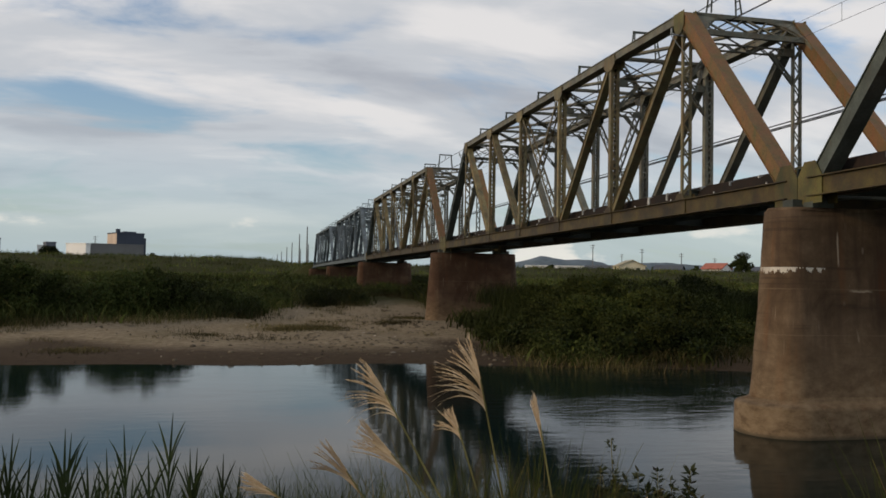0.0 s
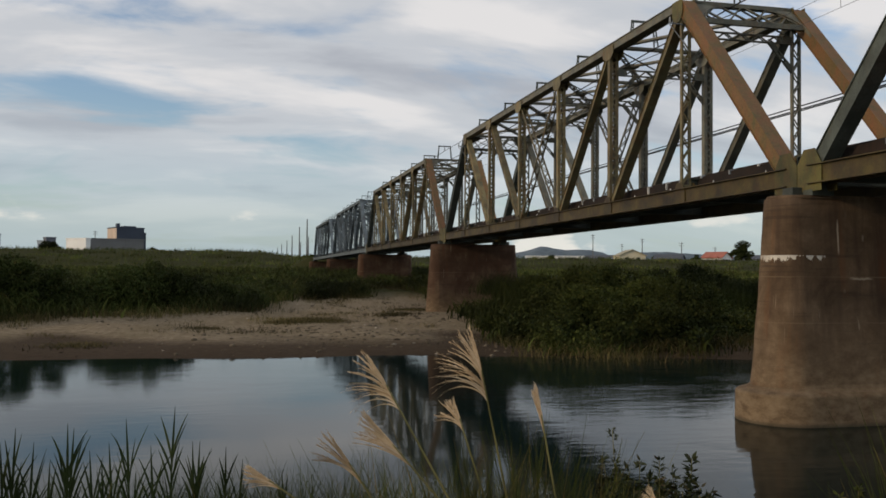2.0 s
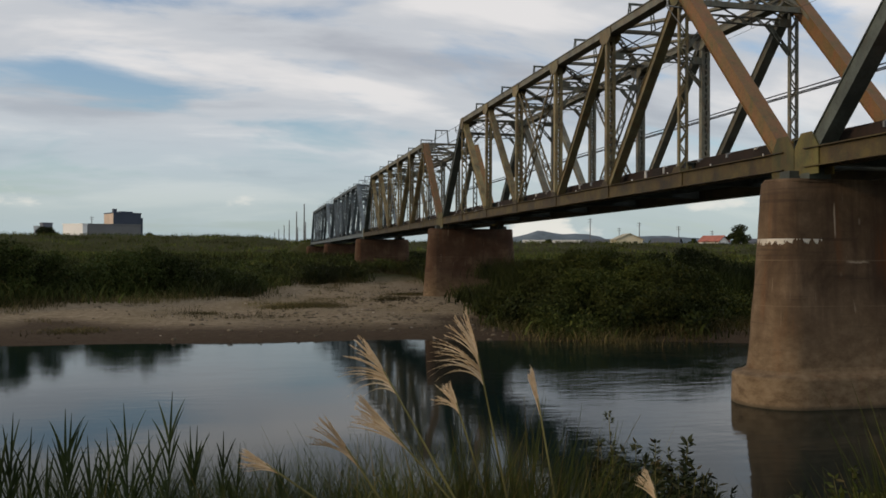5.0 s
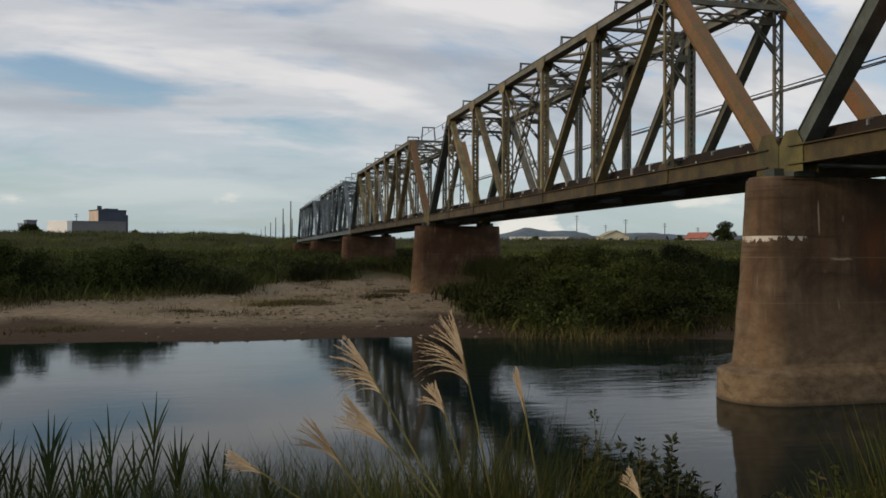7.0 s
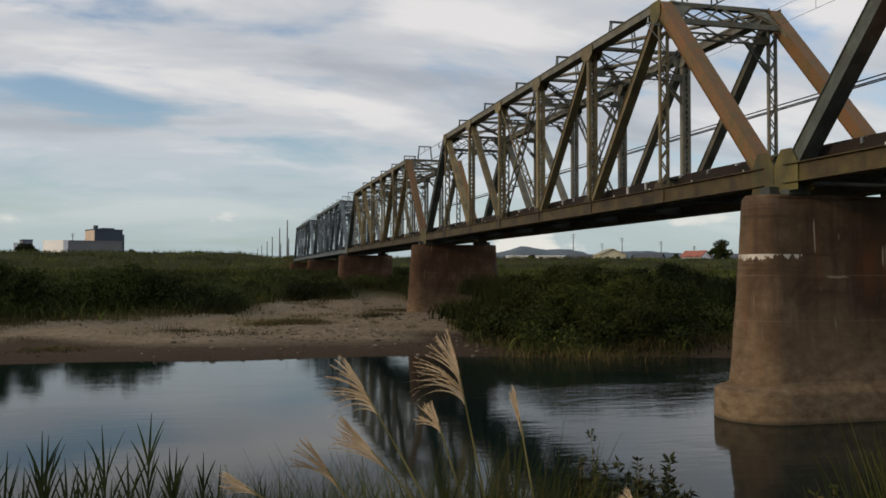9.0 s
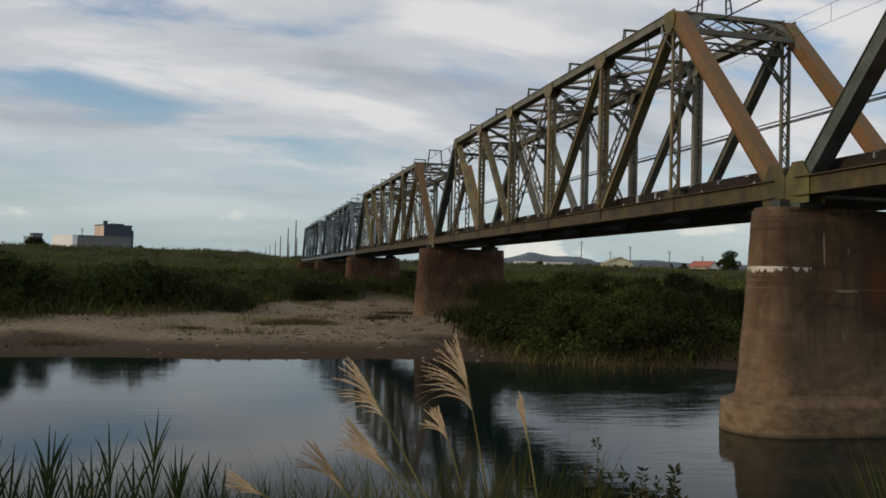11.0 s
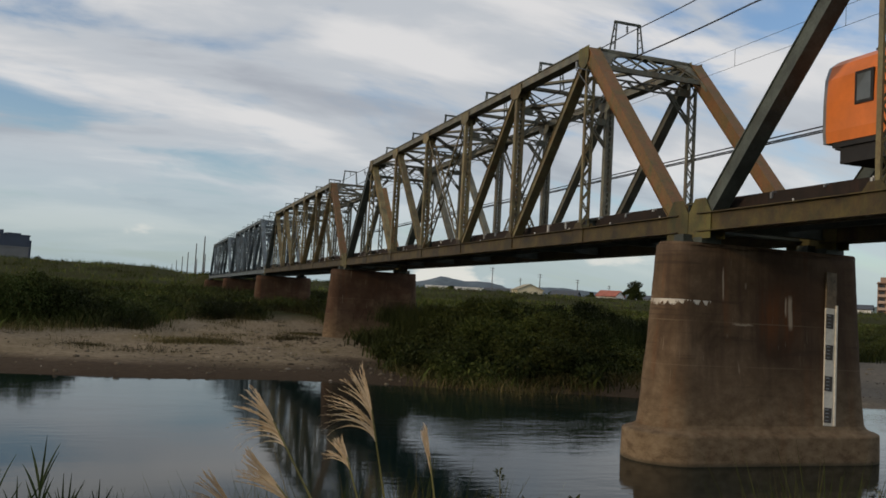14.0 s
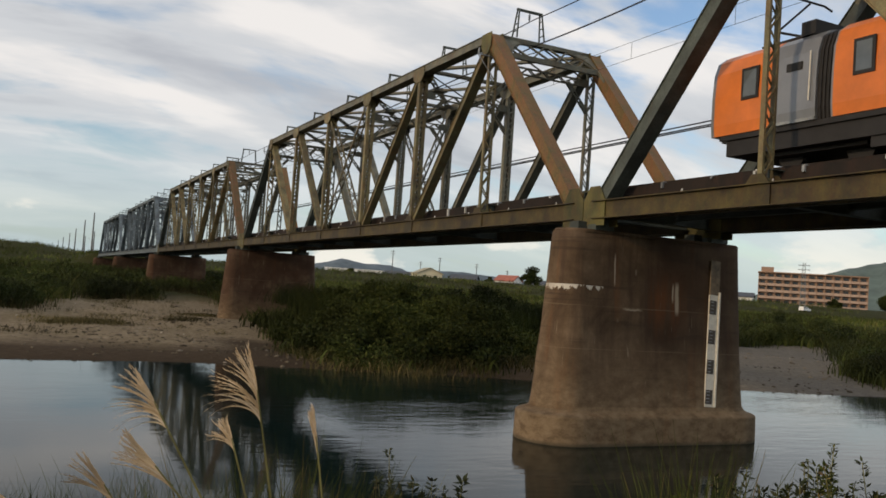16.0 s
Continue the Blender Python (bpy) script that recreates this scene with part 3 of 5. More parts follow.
            br.laced((0.25, y + 0.2, top), (GAP_X - 0.25, y + PANEL - 0.2, top), 0.2, (0, 1, 0), deep=0.1, flange=0.05, pitch=0.4)
            br.laced((GAP_X - 0.25, y + 0.2, top + 0.02), (0.25, y + PANEL - 0.2, top + 0.02), 0.2, (0, 1, 0), deep=0.1, flange=0.05, pitch=0.4)
            br.bar((GAP_X / 2 - 0.35, y + PANEL / 2, top), (GAP_X / 2 + 0.35, y + PANEL / 2, top), 0.7, 0.16, (0, 1, 0))
            part("top_bracing", br, steel, root)
    # portals lie in the plane of the end posts
    for k, s in ((1, -1), (6, 1)):
        pt = Shape()
        y = k * PANEL
        dn = Vector((0, s * PANEL, -(TRUSS_H - 0.6))).normalized()
        p0, p1 = Vector((0.2, y, top + 0.04)), Vector((GAP_X - 0.2, y, top + 0.04))
        pt.bar(p0, p1, 0.30, 0.12, (0, 1, 0))
        q0, q1 = p0 + dn * 1.25, p1 + dn * 1.25
        pt.bar(q0, q1, 0.16, 0.2, (0, 1, 0))
        n = 4
        for i in range(n):
            a, b = p0.lerp(p1, i / n), p0.lerp(p1, (i + 1) / n)
            c, d = q0.lerp(q1, i / n), q0.lerp(q1, (i + 1) / n)
            pt.bar(a, d, 0.09, 0.05, (0, 1, 0))
            pt.bar(c, b, 0.09, 0.05, (0, 1, 0))
        # curved corner brackets
        for side, sx in ((0.2, 1), (GAP_X - 0.2, -1)):
            corner = Vector((side, y, top + 0.1)) + dn * 0.1
            thick = Vector((0, 0.03, 0))
            prev = None
            for i in range(7):
                a = i / 6 * math.pi / 2
                off = Vector((sx * (1.2 * (1 - math.sin(a))), 0, 0)) + dn * (0.3 + 1.6 * (1 - math.cos(a)))
                c = Vector((side, y, top + 0.1)) + off
                if prev is not None:
                    pt.bar(prev, c, 0.16, 0.05, (0, 1, 0))
                    q = [corner, prev, c, (corner + c) / 2]
                    pt.quad_box([v - thick for v in q] + [v + thick for v in q])
                prev = c
        part("portal_brace", pt, steel, root)
    # wire frames on top of the struts
    for k in range(1, 7):
        y = k * PANEL + (0 if k > 1 else -0.1)
        fr = Shape()
        z0, z1 = top + 0.08, top + 1.28
        xa, xb = 0.85, 2.15
        for a, t in ((xa, 0.12), (xb, -0.12)):
            for dy in (-0.2, 0.2):
                fr.bar((a, y + dy, z0), (a + t, y + dy * 0.4, z1), 0.05, 0.05)
            for i in range(1, 4):
                z = z0 + (z1 - z0) * i / 4
                fr.bar((a + t * i / 4, y - 0.18 + 0.03 * i, z), (a + t * i / 4, y + 0.18 - 0.03 * i, z), 0.035, 0.03)
        fr.bar((xa + 0.05, y, z1), (xb - 0.05, y, z1), 0.09, 0.09, (0, 1, 0))
        f = part("wire_frame", fr, STEEL_DARK if detail else steel, root, "small steel wire frame")
        ins = Shape()
        cx = (xa + xb) / 2
        ins.tube([(cx, y, z1 - 0.04), (cx, y, z1 - 0.4)], 0.02)
        for i in range(3):
            ins.tube([(cx, y, z1 - 0.14 - 0.08 * i), (cx, y, z1 - 0.17 - 0.08 * i)], 0.06, 0.045, 8)
        part("insulator", ins, GALV, f)
    if detail:
        for k in (1, 6):
            y, z = k * PANEL, TRUSS_H - 1.0
            br = Shape().tube([(0.1, y - 0.1, z), (-0.75, y - 0.1, z + 0.05)], 0.03).tube([(-0.72, y - 0.1, z), (-0.05, y - 0.1, z - 0.75)], 0.022).tube([(-0.7, y - 0.1, z + 0.05), (-0.7, y - 0.1, z + 0.28)], 0.04, 0.03)
            part("wire_bracket", br, GALV, root, "pale galvanised bracket arm")
    # deck: stringers, ties, guard timbers and rails
    mid = GAP_X / 2
    for o in (-0.75, 0.75):
        st = Shape().bar((mid + o, 0.1, 0.62), (mid + o, SPAN - 0.1, 0.62), 0.04, 0.62)
        st.bar((mid + o, 0.1, 0.94), (mid + o, SPAN - 0.1, 0.94), 0.24, 0.03).bar((mid + o, 0.1, 0.3), (mid + o, SPAN - 0.1, 0.3), 0.24, 0.03)
        part("stringer", st, STEEL_DARK, root)
        rl = Shape().bar((mid + o * 0.745, 0, 1.245), (mid + o * 0.745, SPAN, 1.245), 0.07, 0.05).bar((mid + o * 0.745, 0, 1.145), (mid + o * 0.745, SPAN, 1.145), 0.02, 0.16)
        part("rail", rl, DECK, root)
        gd = Shape().bar((mid + o * 1.9, 0, 1.1), (mid + o * 1.9, SPAN, 1.1), 0.16, 0.14)
        part("guard_timber", gd, DECK, root)
    ties = Shape().box((mid - 1.5, 0, -0.12), (mid + 1.5, 0.23, 0.14))
    tie_mesh = ties.mesh("tie")
    tie_mesh.materials.append(DECK)
    for i in range(104):
        t = part("tie", tie_mesh, None, root)
        t.location = (0, 0.15 + i * (SPAN - 0.4) / 103, 0.93)
    # cable duct beside the track and small pale brackets on the chord
    part("cable_duct", Shape().box((0.5, 0, 0.6), (0.82, SPAN, 1.04)), DECK, root)
    if detail:
        fit = random.Random(17)
        for i in range(26):
            y = 0.6 + i * 1.75 + fit.uniform(-0.5, 0.5)
            w, h = fit.uniform(0.05, 0.11), fit.uniform(0.03, 0.07)
            b = Shape().box((0.44, y, 1.0 - h * fit.uniform(0, 5)), (0.52, y + w, 1.06)).box((0.5, y + w * 0.2, 1.044), (0.62, y + w * 0.8, 1.04 + h))
            part("deck_fitting", b, PALE if fit.random() < 0.5 else GALV, root, "pale deck fitting")
        for i in range(15):
            y = 1.4 + i * 3.2
            b = Shape().box((-0.08, y, 0.58), (0.04, y + 0.08, 0.64)).tube([(-0.02, y + 0.04, 0.64), (-0.02, y + 0.04, 0.71)], 0.03, 0.022, 8)
            part("chord_bracket", b, PALE, root, "pale weathered bracket")
    return root


def span_pose(k):
    return pose(NEAR_X, FIRST_Y + (k - 1) * PITCH, CHORD_Z)


span = truss_span("truss_span", "rust-brown and olive riveted steel railway truss span", STEEL, STEEL_RUST, STEEL_CHORD)
span.matrix_basis = span_pose(1)
copy_thing(span, span_pose(0))
copy_thing(span, span_pose(2))
blue = truss_span("truss_span", "blue-grey painted steel railway truss span", STEEL_BLUE, STEEL_BLUE, STEEL_BLUE, False)
blue.matrix_basis = span_pose(3)
copy_thing(blue, span_pose(4))


# ---------------------------------------------------------------- piers
def stadium(hl, r, z, n=28):
    pts = []
    for i in range(n + 1):
        a = math.pi / 2 + math.pi * i / n
        pts.append((-hl + r * math.cos(a), r * math.sin(a), z))
    for i in range(n + 1):
        a = -math.pi / 2 + math.pi * i / n
        pts.append((hl + r * math.cos(a), r * math.sin(a), z))
    return pts


def loft(rings):
    s = Shape()
    n = len(rings[0])
    for ring in rings:
        s.v += ring
    for i in range(len(rings) - 1):
        for k in range(n):
            a, b = i * n + k, i * n + (k + 1) % n
            s.f.append((a, b, b + n, a + n))
    s.f.append(tuple(reversed(range(n))))
    s.f.append(tuple((len(rings) - 1) * n + k for k in range(n)))
    return s


def pier(k, base_z, footing, label):
    y = FIRST_Y + (k - 1) * PITCH - (PITCH - SPAN) / 2
    root = thing("bridge_pier", label, "bridge pier", "piers of the railway bridge", at=(MID_X + 0.09, y, 0))
    topz = CHORD_Z - 0.42
    rings = []
    r = rng(40 + k)
    for i in range(15):
        t = i / 14
        z = base_z + (topz - base_z) * t
        tt = (z - 1.7) / 4.5
        rings.append([(x - 0.035 + r.normal(0, 0.006), yy + r.normal(0, 0.006), zz) for x, yy, zz in stadium(3.0, 0.98 - 0.27 * tt + 0.05 * (1 - tt) ** 4, z)])
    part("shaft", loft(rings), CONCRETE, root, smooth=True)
    cap = [stadium(2.96, 0.695, topz + 0.003), stadium(2.96, 0.69, topz + 0.05), stadium(2.95, 0.66, topz + 0.10)]
    part("cap", loft(cap), CONCRETE, root)
    if footing:
        ft = [stadium(3.14, 1.46, -1.3), stadium(3.12, 1.43, 0.97), stadium(3.115, 1.415, 1.02), stadium(3.09, 1.37, 1.055), stadium(3.03, 1.24, 1.10), stadium(2.99, 1.13, 1.19), stadium(2.97, 1.05, 1.36), stadium(2.965, 0.99, 1.66)]
        part("footing", loft(ft), CONCRETE, root, "pale ochre stepped footing")
    for sx in (-1, 1):
        ped = Shape().box((sx * GAP_X / 2 - 0.68, -0.24, topz + 0.104), (sx * GAP_X / 2 + 0.68, 0.24, CHORD_Z - 0.06))
        part("bearing_pedestal", ped, STEEL_DARK, root, "dark cast bearing block")
        for sy in (-1, 1):
            b = Shape().box((sx * GAP_X / 2 - 0.36, sy * 0.5 - 0.22, topz + 0.1), (sx * GAP_X / 2 + 0.36, sy * 0.5 + 0.22, topz + 0.27))
            b.box((sx * GAP_X / 2 - 0.26, sy * 0.5 - 0.19, topz + 0.27), (sx * GAP_X / 2 + 0.26, sy * 0.5 + 0.19, CHORD_Z + 0.02))
            part("bearing", b, STEEL_DARK, root)
    return root


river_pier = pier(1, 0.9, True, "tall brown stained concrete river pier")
for k in (2, 3, 4):
    pier(k, -0.5, False, "brown concrete bridge pier among bank growth")
pier(5, 0, False, "brown concrete abutment pier at the embankment")


# ---------------------------------------------------------------- vegetation tools
def blades(name, mat, roots, heights, per, width, lean, seed, label, category, seg=3, spread=0.25, kind="stuff"):
    """Tufts of bent grass blades in one mesh."""
    g = rng(seed)
    n = len(roots)
    root = np.repeat(roots, per, 0) + np.concatenate([g.normal(0, spread, (n * per, 2)), np.zeros((n * per, 1))], 1)
    m = n * per
    h = np.repeat(heights, per) * g.uniform(0.55, 1.08, m)
    ang = g.uniform(0, 2 * np.pi, m)
    out = np.stack([np.cos(ang), np.sin(ang), np.zeros(m)], 1)
    ln = g.uniform(0.25, 1.0, m) * lean * h
    face = g.uniform(0, 2 * np.pi, m)
    wd = np.stack([np.cos(face), np.sin(face), np.zeros(m)], 1) * (width * g.uniform(0.6, 1.3, m))[:, None]
    rows = []
    for i in range(seg + 1):
        t = i / seg
        c = root + out * (ln * t ** 2.2)[:, None]
        c[:, 2] += h * (t - 0.22 * lean * t ** 3)
        w = wd * (1.0 - 0.92 * t ** 1.6) * 0.5
        rows += [c - w, c + w]
    v = np.stack(rows, 1)                     # m, 2*(seg+1), 3
    k = 2 * (seg + 1)
    base = (np.arange(m) * k)[:, None]
    fs = [base + np.array([2 * i, 2 * i + 1, 2 * i + 3, 2 * i + 2]) for i in range(seg)]
    f = np.stack(fs, 1).reshape(-1, 4)
    me = fast_mesh(name, v.reshape(-1, 3), f)
    return solo(name, me, mat, label, category, kind)


def fast_mesh(name, v, f):
    me = bpy.data.meshes.new(name)
    k = f.shape[1]
    me.vertices.add(len(v))
    me.vertices.foreach_set("co", np.ascontiguousarray(v, dtype=np.float32).ravel())
    me.loops.add(f.size)
    me.loops.foreach_set("vertex_index", np.ascontiguousarray(f, dtype=np.int32).ravel())
    me.polygons.add(len(f))
    me.polygons.foreach_set("loop_start", np.arange(0, f.size, k, dtype=np.int32))
    me.update(calc_edges=True)
    me.validate()
    return me


def leaf_cloud(centres, radii, per, size, seed, squash=0.8):
    """Leaf quads in uneven shells round the centres."""
    g = rng(seed)
    n = len(centres)
    m = n * per
    d = g.normal(0, 1, (m, 3))
    d /= np.linalg.norm(d, axis=1)[:, None]
    lump = 0.72 + 0.22 * np.sin(d[:, 0] * 5 + np.repeat(g.uniform(0, 6, n), per)) * np.sin(d[:, 2] * 4 + np.repeat(g.uniform(0, 6, n), per)) + g.normal(0, 0.13, m)
    rr = np.repeat(radii, per) * lump * g.uniform(0.55, 1.0, m) ** 0.4
    c = np.repeat(centres, per, 0) + d * rr[:, None] * np.array([1, 1, squash])
    a = g.normal(0, 1, (m, 3))
    a /= np.linalg.norm(a, axis=1)[:, None]
    b = np.cross(a, g.normal(0, 1, (m, 3)))
    b /= np.linalg.norm(b, axis=1)[:, None]
    s = size * g.uniform(0.5, 1.3, m)[:, None]
    a, b = a * s, b * s * 0.5
    v = np.stack([c - a, c + b, c + a, c - b], 1).reshape(-1, 3)
    f = np.arange(m * 4).reshape(-1, 4)
    return v, f


# distance from the river's bend at which growth begins, by direction
GROWTH = ([-30, -20, -14, -11, -9, -6.7, -3.7, 0.1, 1.2, 2.2, 3.0, 4.2, 5.9, 7.3, 7.7, 9.5, 11, 12, 13.5, 15.3, 17, 20, 25, 29, 31, 36, 41, 44, 46, 50.8, 52.2, 54, 60, 75],
          [66, 65, 66, 67, 68, 71.5, 72, 75, 81, 84, 106, 90, 90.5, 92, 104, 112, 104, 96, 80, 63, 51, 47, 47.5, 49, 51, 58, 70, 86, 94, 98, 66, 61, 61, 61])



def scatter(count, seed, depth, bias, az=(-24, 62)):
    """Roots spread behind the edge of the growth."""
    g = rng(seed)
    a = g.uniform(*az, count)
    r = np.interp(a, *GROWTH) + g.normal(0, 1.2, count) + depth * g.uniform(0, 1, count) ** bias
    x, y = r * np.sin(np.radians(a)), r * np.cos(np.radians(a))
    keep = (y - far_shore(x) > 1.0) & ~((np.abs(y - 70.5) < 2.4) & (np.abs(x - MID_X) < 4.4)) & ~((np.abs(y - 118.3) < 2.2) & (np.abs(x - MID_X) < 4.2))
    x, y = x[keep], y[keep]
    return np.stack([x, y, ground_height(x, y) - 0.05], 1)


def heap(p, rad, g):
    return p + np.stack([np.zeros(len(p)), np.zeros(len(p)), rad * g.uniform(0.35, 0.8, len(p))], 1)


def canopy(p, top, seed, per, size, layers=3):
    """Leaf clumps stacked from the ground up to the given crown heights."""
    g = rng(seed)
    cs, rs = [], []
    for k in range(layers):
        rad = g.uniform(0.75, 1.35, len(p)) * (1.15 - 0.12 * k)
        z = p[:, 2] + (np.maximum(top - rad * 0.75, p[:, 2] + 0.35) - p[:, 2]) * (k + 1) / layers
        cs.append(np.stack([p[:, 0] + g.normal(0, 0.35, len(p)), p[:, 1] + g.normal(0, 0.35, len(p)), z], 1))
        rs.append(rad)
    return leaf_cloud(np.concatenate(cs), np.concatenate(rs), per, size, seed + 1, 0.9)


def bank_growth():
    g = rng(3)
    p = scatter(3000, 11, 10, 1.0)
    low = np.where(np.abs(np.degrees(np.arctan2(p[:, 0], p[:, 1])) - 27.5) < 12.5, 0.32, 1.0)
    blades("bank_reeds", REED, p, low * g.uniform(1.0, 2.0, len(p)) * np.interp(rng(5).uniform(0, 1, len(p)), [0, 0.8, 1], [0.7, 1.0, 1.5]), 20, 0.06, 1.0, 12, "dense dark green bank reeds", "reeds", spread=0.6)
    p = scatter(5600, 13, 80, 1.9)
    low = np.where((np.abs(np.degrees(np.arctan2(p[:, 0], p[:, 1])) - 27.5) < 12.5) & (np.hypot(p[:, 0], p[:, 1]) < 54), 0.45, 1.0)
    blades("bank_scrub", SCRUB, p, low * g.uniform(1.0, 2.1, len(p)), 16, 0.09, 0.95, 14, "rough green grass and scrub of the flood plain", "scrub", spread=0.8)
    p = scatter(7000, 15, 230, 0.8)
    blades("levee_grass", LEVEE, p, g.uniform(0.7, 1.5, len(p)), 12, 0.16, 0.8, 16, "grass on the flood plain and levee", "grass", spread=1.3)
    p = scatter(420, 17, 55, 1.3)
    rad = g.uniform(0.6, 1.7, len(p))
    v, f = leaf_cloud(heap(p, rad, g), rad, 560, 0.13, 18)
    solo("bank_bushes", fast_mesh("bank_bushes", v, f), BUSH, "dark leafy bushes along the river bank", "bushes", "stuff")
    # tall dark bushes at the back of the gravel bar, in two stands
    p = np.concatenate([scatter(44, 23, 7, 1.0, (-24, -11.2)), scatter(46, 25, 7, 1.0, (-9.2, -3.4)), scatter(30, 26, 10, 1.0, (-11, 2.6)), scatter(26, 27, 8, 1.0, (4.0, 7.4))])
    az = np.degrees(np.arctan2(p[:, 0], p[:, 1]))
    top = np.interp(az, [-20, -12, -11, -9.4, -8.4, -6, -4.6, -3, 1, 5, 8], [5.3, 5.0, 3.6, 3.4, 4.4, 4.6, 4.2, 3.3, 3.0, 3.2, 3.0]) + g.normal(0, 0.3, len(p))
    v, f = canopy(p, top, 28, 620, 0.10)
    solo("dark_bushes", fast_mesh("dark_bushes", v, f), BUSH, "large dark bushes at the edge of the gravel bar", "bushes", "stuff")
    # thicket beside the second pier
    p = scatter(330, 19, 14, 0.9, (15.4, 38))
    az, r = np.degrees(np.arctan2(p[:, 0], p[:, 1])), np.hypot(p[:, 0], p[:, 1])
    top = np.interp(az, [15.4, 17, 19, 21.5, 29, 33, 38], [2.0, 2.9, 4.1, 4.9, 4.8, 4.0, 3.0])
    top = 0.6 + (top - 0.6) * np.clip(0.36 + 0.064 * (r - np.interp(az, *GROWTH)), 0.25, 1.0) + 0.35 * np.sin(p[:, 0] * 0.9) * np.sin(p[:, 1] * 0.6 + 1)
    v, f = canopy(p, top, 20, 360, 0.085)
    solo("thicket", fast_mesh("thicket", v, f), SCRUB, "tangled dark green thicket at the water's edge", "thicket", "stuff")
    p = scatter(620, 21, 12, 0.7, (16, 40))
    p = p[np.hypot(p[:, 0], p[:, 1]) > np.interp(np.degrees(np.arctan2(p[:, 0], p[:, 1])), *GROWTH) + 4.5]
    p[:, 2] += np.clip((np.hypot(p[:, 0], p[:, 1]) - 50) * 0.22, 0, 1.9)
    blades("tall_grass", SCRUB, p, g.uniform(1.0, 2.2, len(p)) * (1 + 0.35 * np.sin(p[:, 0] * 0.9 + 0.4) * np.sin(p[:, 1] * 0.5 + 1)), 34, 0.034, 0.8, 22, "tall arching grass in the thicket", "grass", spread=0.7)
    # rounded bushes on the downstream bar
    p = np.concatenate([scatter(16, 31, 4, 1.0, (46.2, 49.6)), scatter(16, 32, 5, 1.0, (51.8, 57))])
    v, f = canopy(p, p[:, 2] + g.uniform(1.3, 2.3, len(p)), 33, 520, 0.09)
    solo("bar_bushes", fast_mesh("bar_bushes", v, f), SCRUB, "rounded green bushes on the gravel bank", "bushes", "stuff")
    # straw-coloured fringe where the growth meets the gravel
    n = 520
    az = np.concatenate([g.uniform(-15, 13, n - 160), g.uniform(15, 34, 160)])
    r = np.interp(az, *GROWTH) - g.gamma(1.3, 1.5, n) + 0.8
    x, y = r * np.sin(np.radians(az)), r * np.cos(np.radians(az))
    blades("dry_fringe", DRY_GRASS, np.stack([x, y, ground_height(x, y) - 0.03], 1), g.uniform(0.35, 1.1, n), 30, 0.035, 1.1, 29, "straw-brown grass along the edge of the growth", "grass", spread=0.7)
    # low dark brush islands on the bar
    isles = [(4.0, 63.5, 1.5, 0.5), (5.0, 64.5, 0.9, 0.4), (2.6, 61.5, 0.8, 0.35), (-10.0, 49.5, 0.9, 0.3), (-3.0, 58, 0.7, 0.3), (9.8, 66, 0.9, 0.35), (10.8, 74, 1.2, 0.4)]
    pts, hs = [], []
    for az, r, wide, h in isles:
        m = int(26 * wide)
        a, q = az + g.normal(0, wide * 0.75, m) * 57.3 / r, r + g.normal(0, wide * 0.8, m)
        pts.append(np.stack([q * np.sin(np.radians(a)), q * np.cos(np.radians(a))], 1))
        hs.append(h * g.uniform(0.5, 1.3, m))
    xy = np.concatenate(pts)
    blades("bar_brush", DRY_GRASS, np.stack([xy[:, 0], xy[:, 1], ground_height(xy[:, 0], xy[:, 1]) - 0.03], 1), np.concatenate(hs) * 0.8, 40, 0.04, 1.2, 30, "low dry brush on the gravel bar", "brush", spread=0.8)
    # dry tufts and stones on the gravel bar
    n = 900
    x, y = g.uniform(-30, 20, n), g.uniform(53, 110, n)
    keep = np.hypot(x, y) < np.interp(np.degrees(np.arctan2(x, y)), *GROWTH) - 1
    keep &= g.uniform(0, 1, n) < 0.18 + 0.82 * (np.sin(x * 0.33 + 2) * np.sin(y * 0.25 + 1) > 0.25)
    x, y = x[keep], y[keep]
    blades("dry_tufts", DRY_GRASS, np.stack([x, y, ground_height(x, y) - 0.03], 1), g.uniform(0.15, 0.7, len(x)), 34, 0.03, 1.3, 24, "low dry grass tufts on the gravel bar", "grass", spread=0.5)


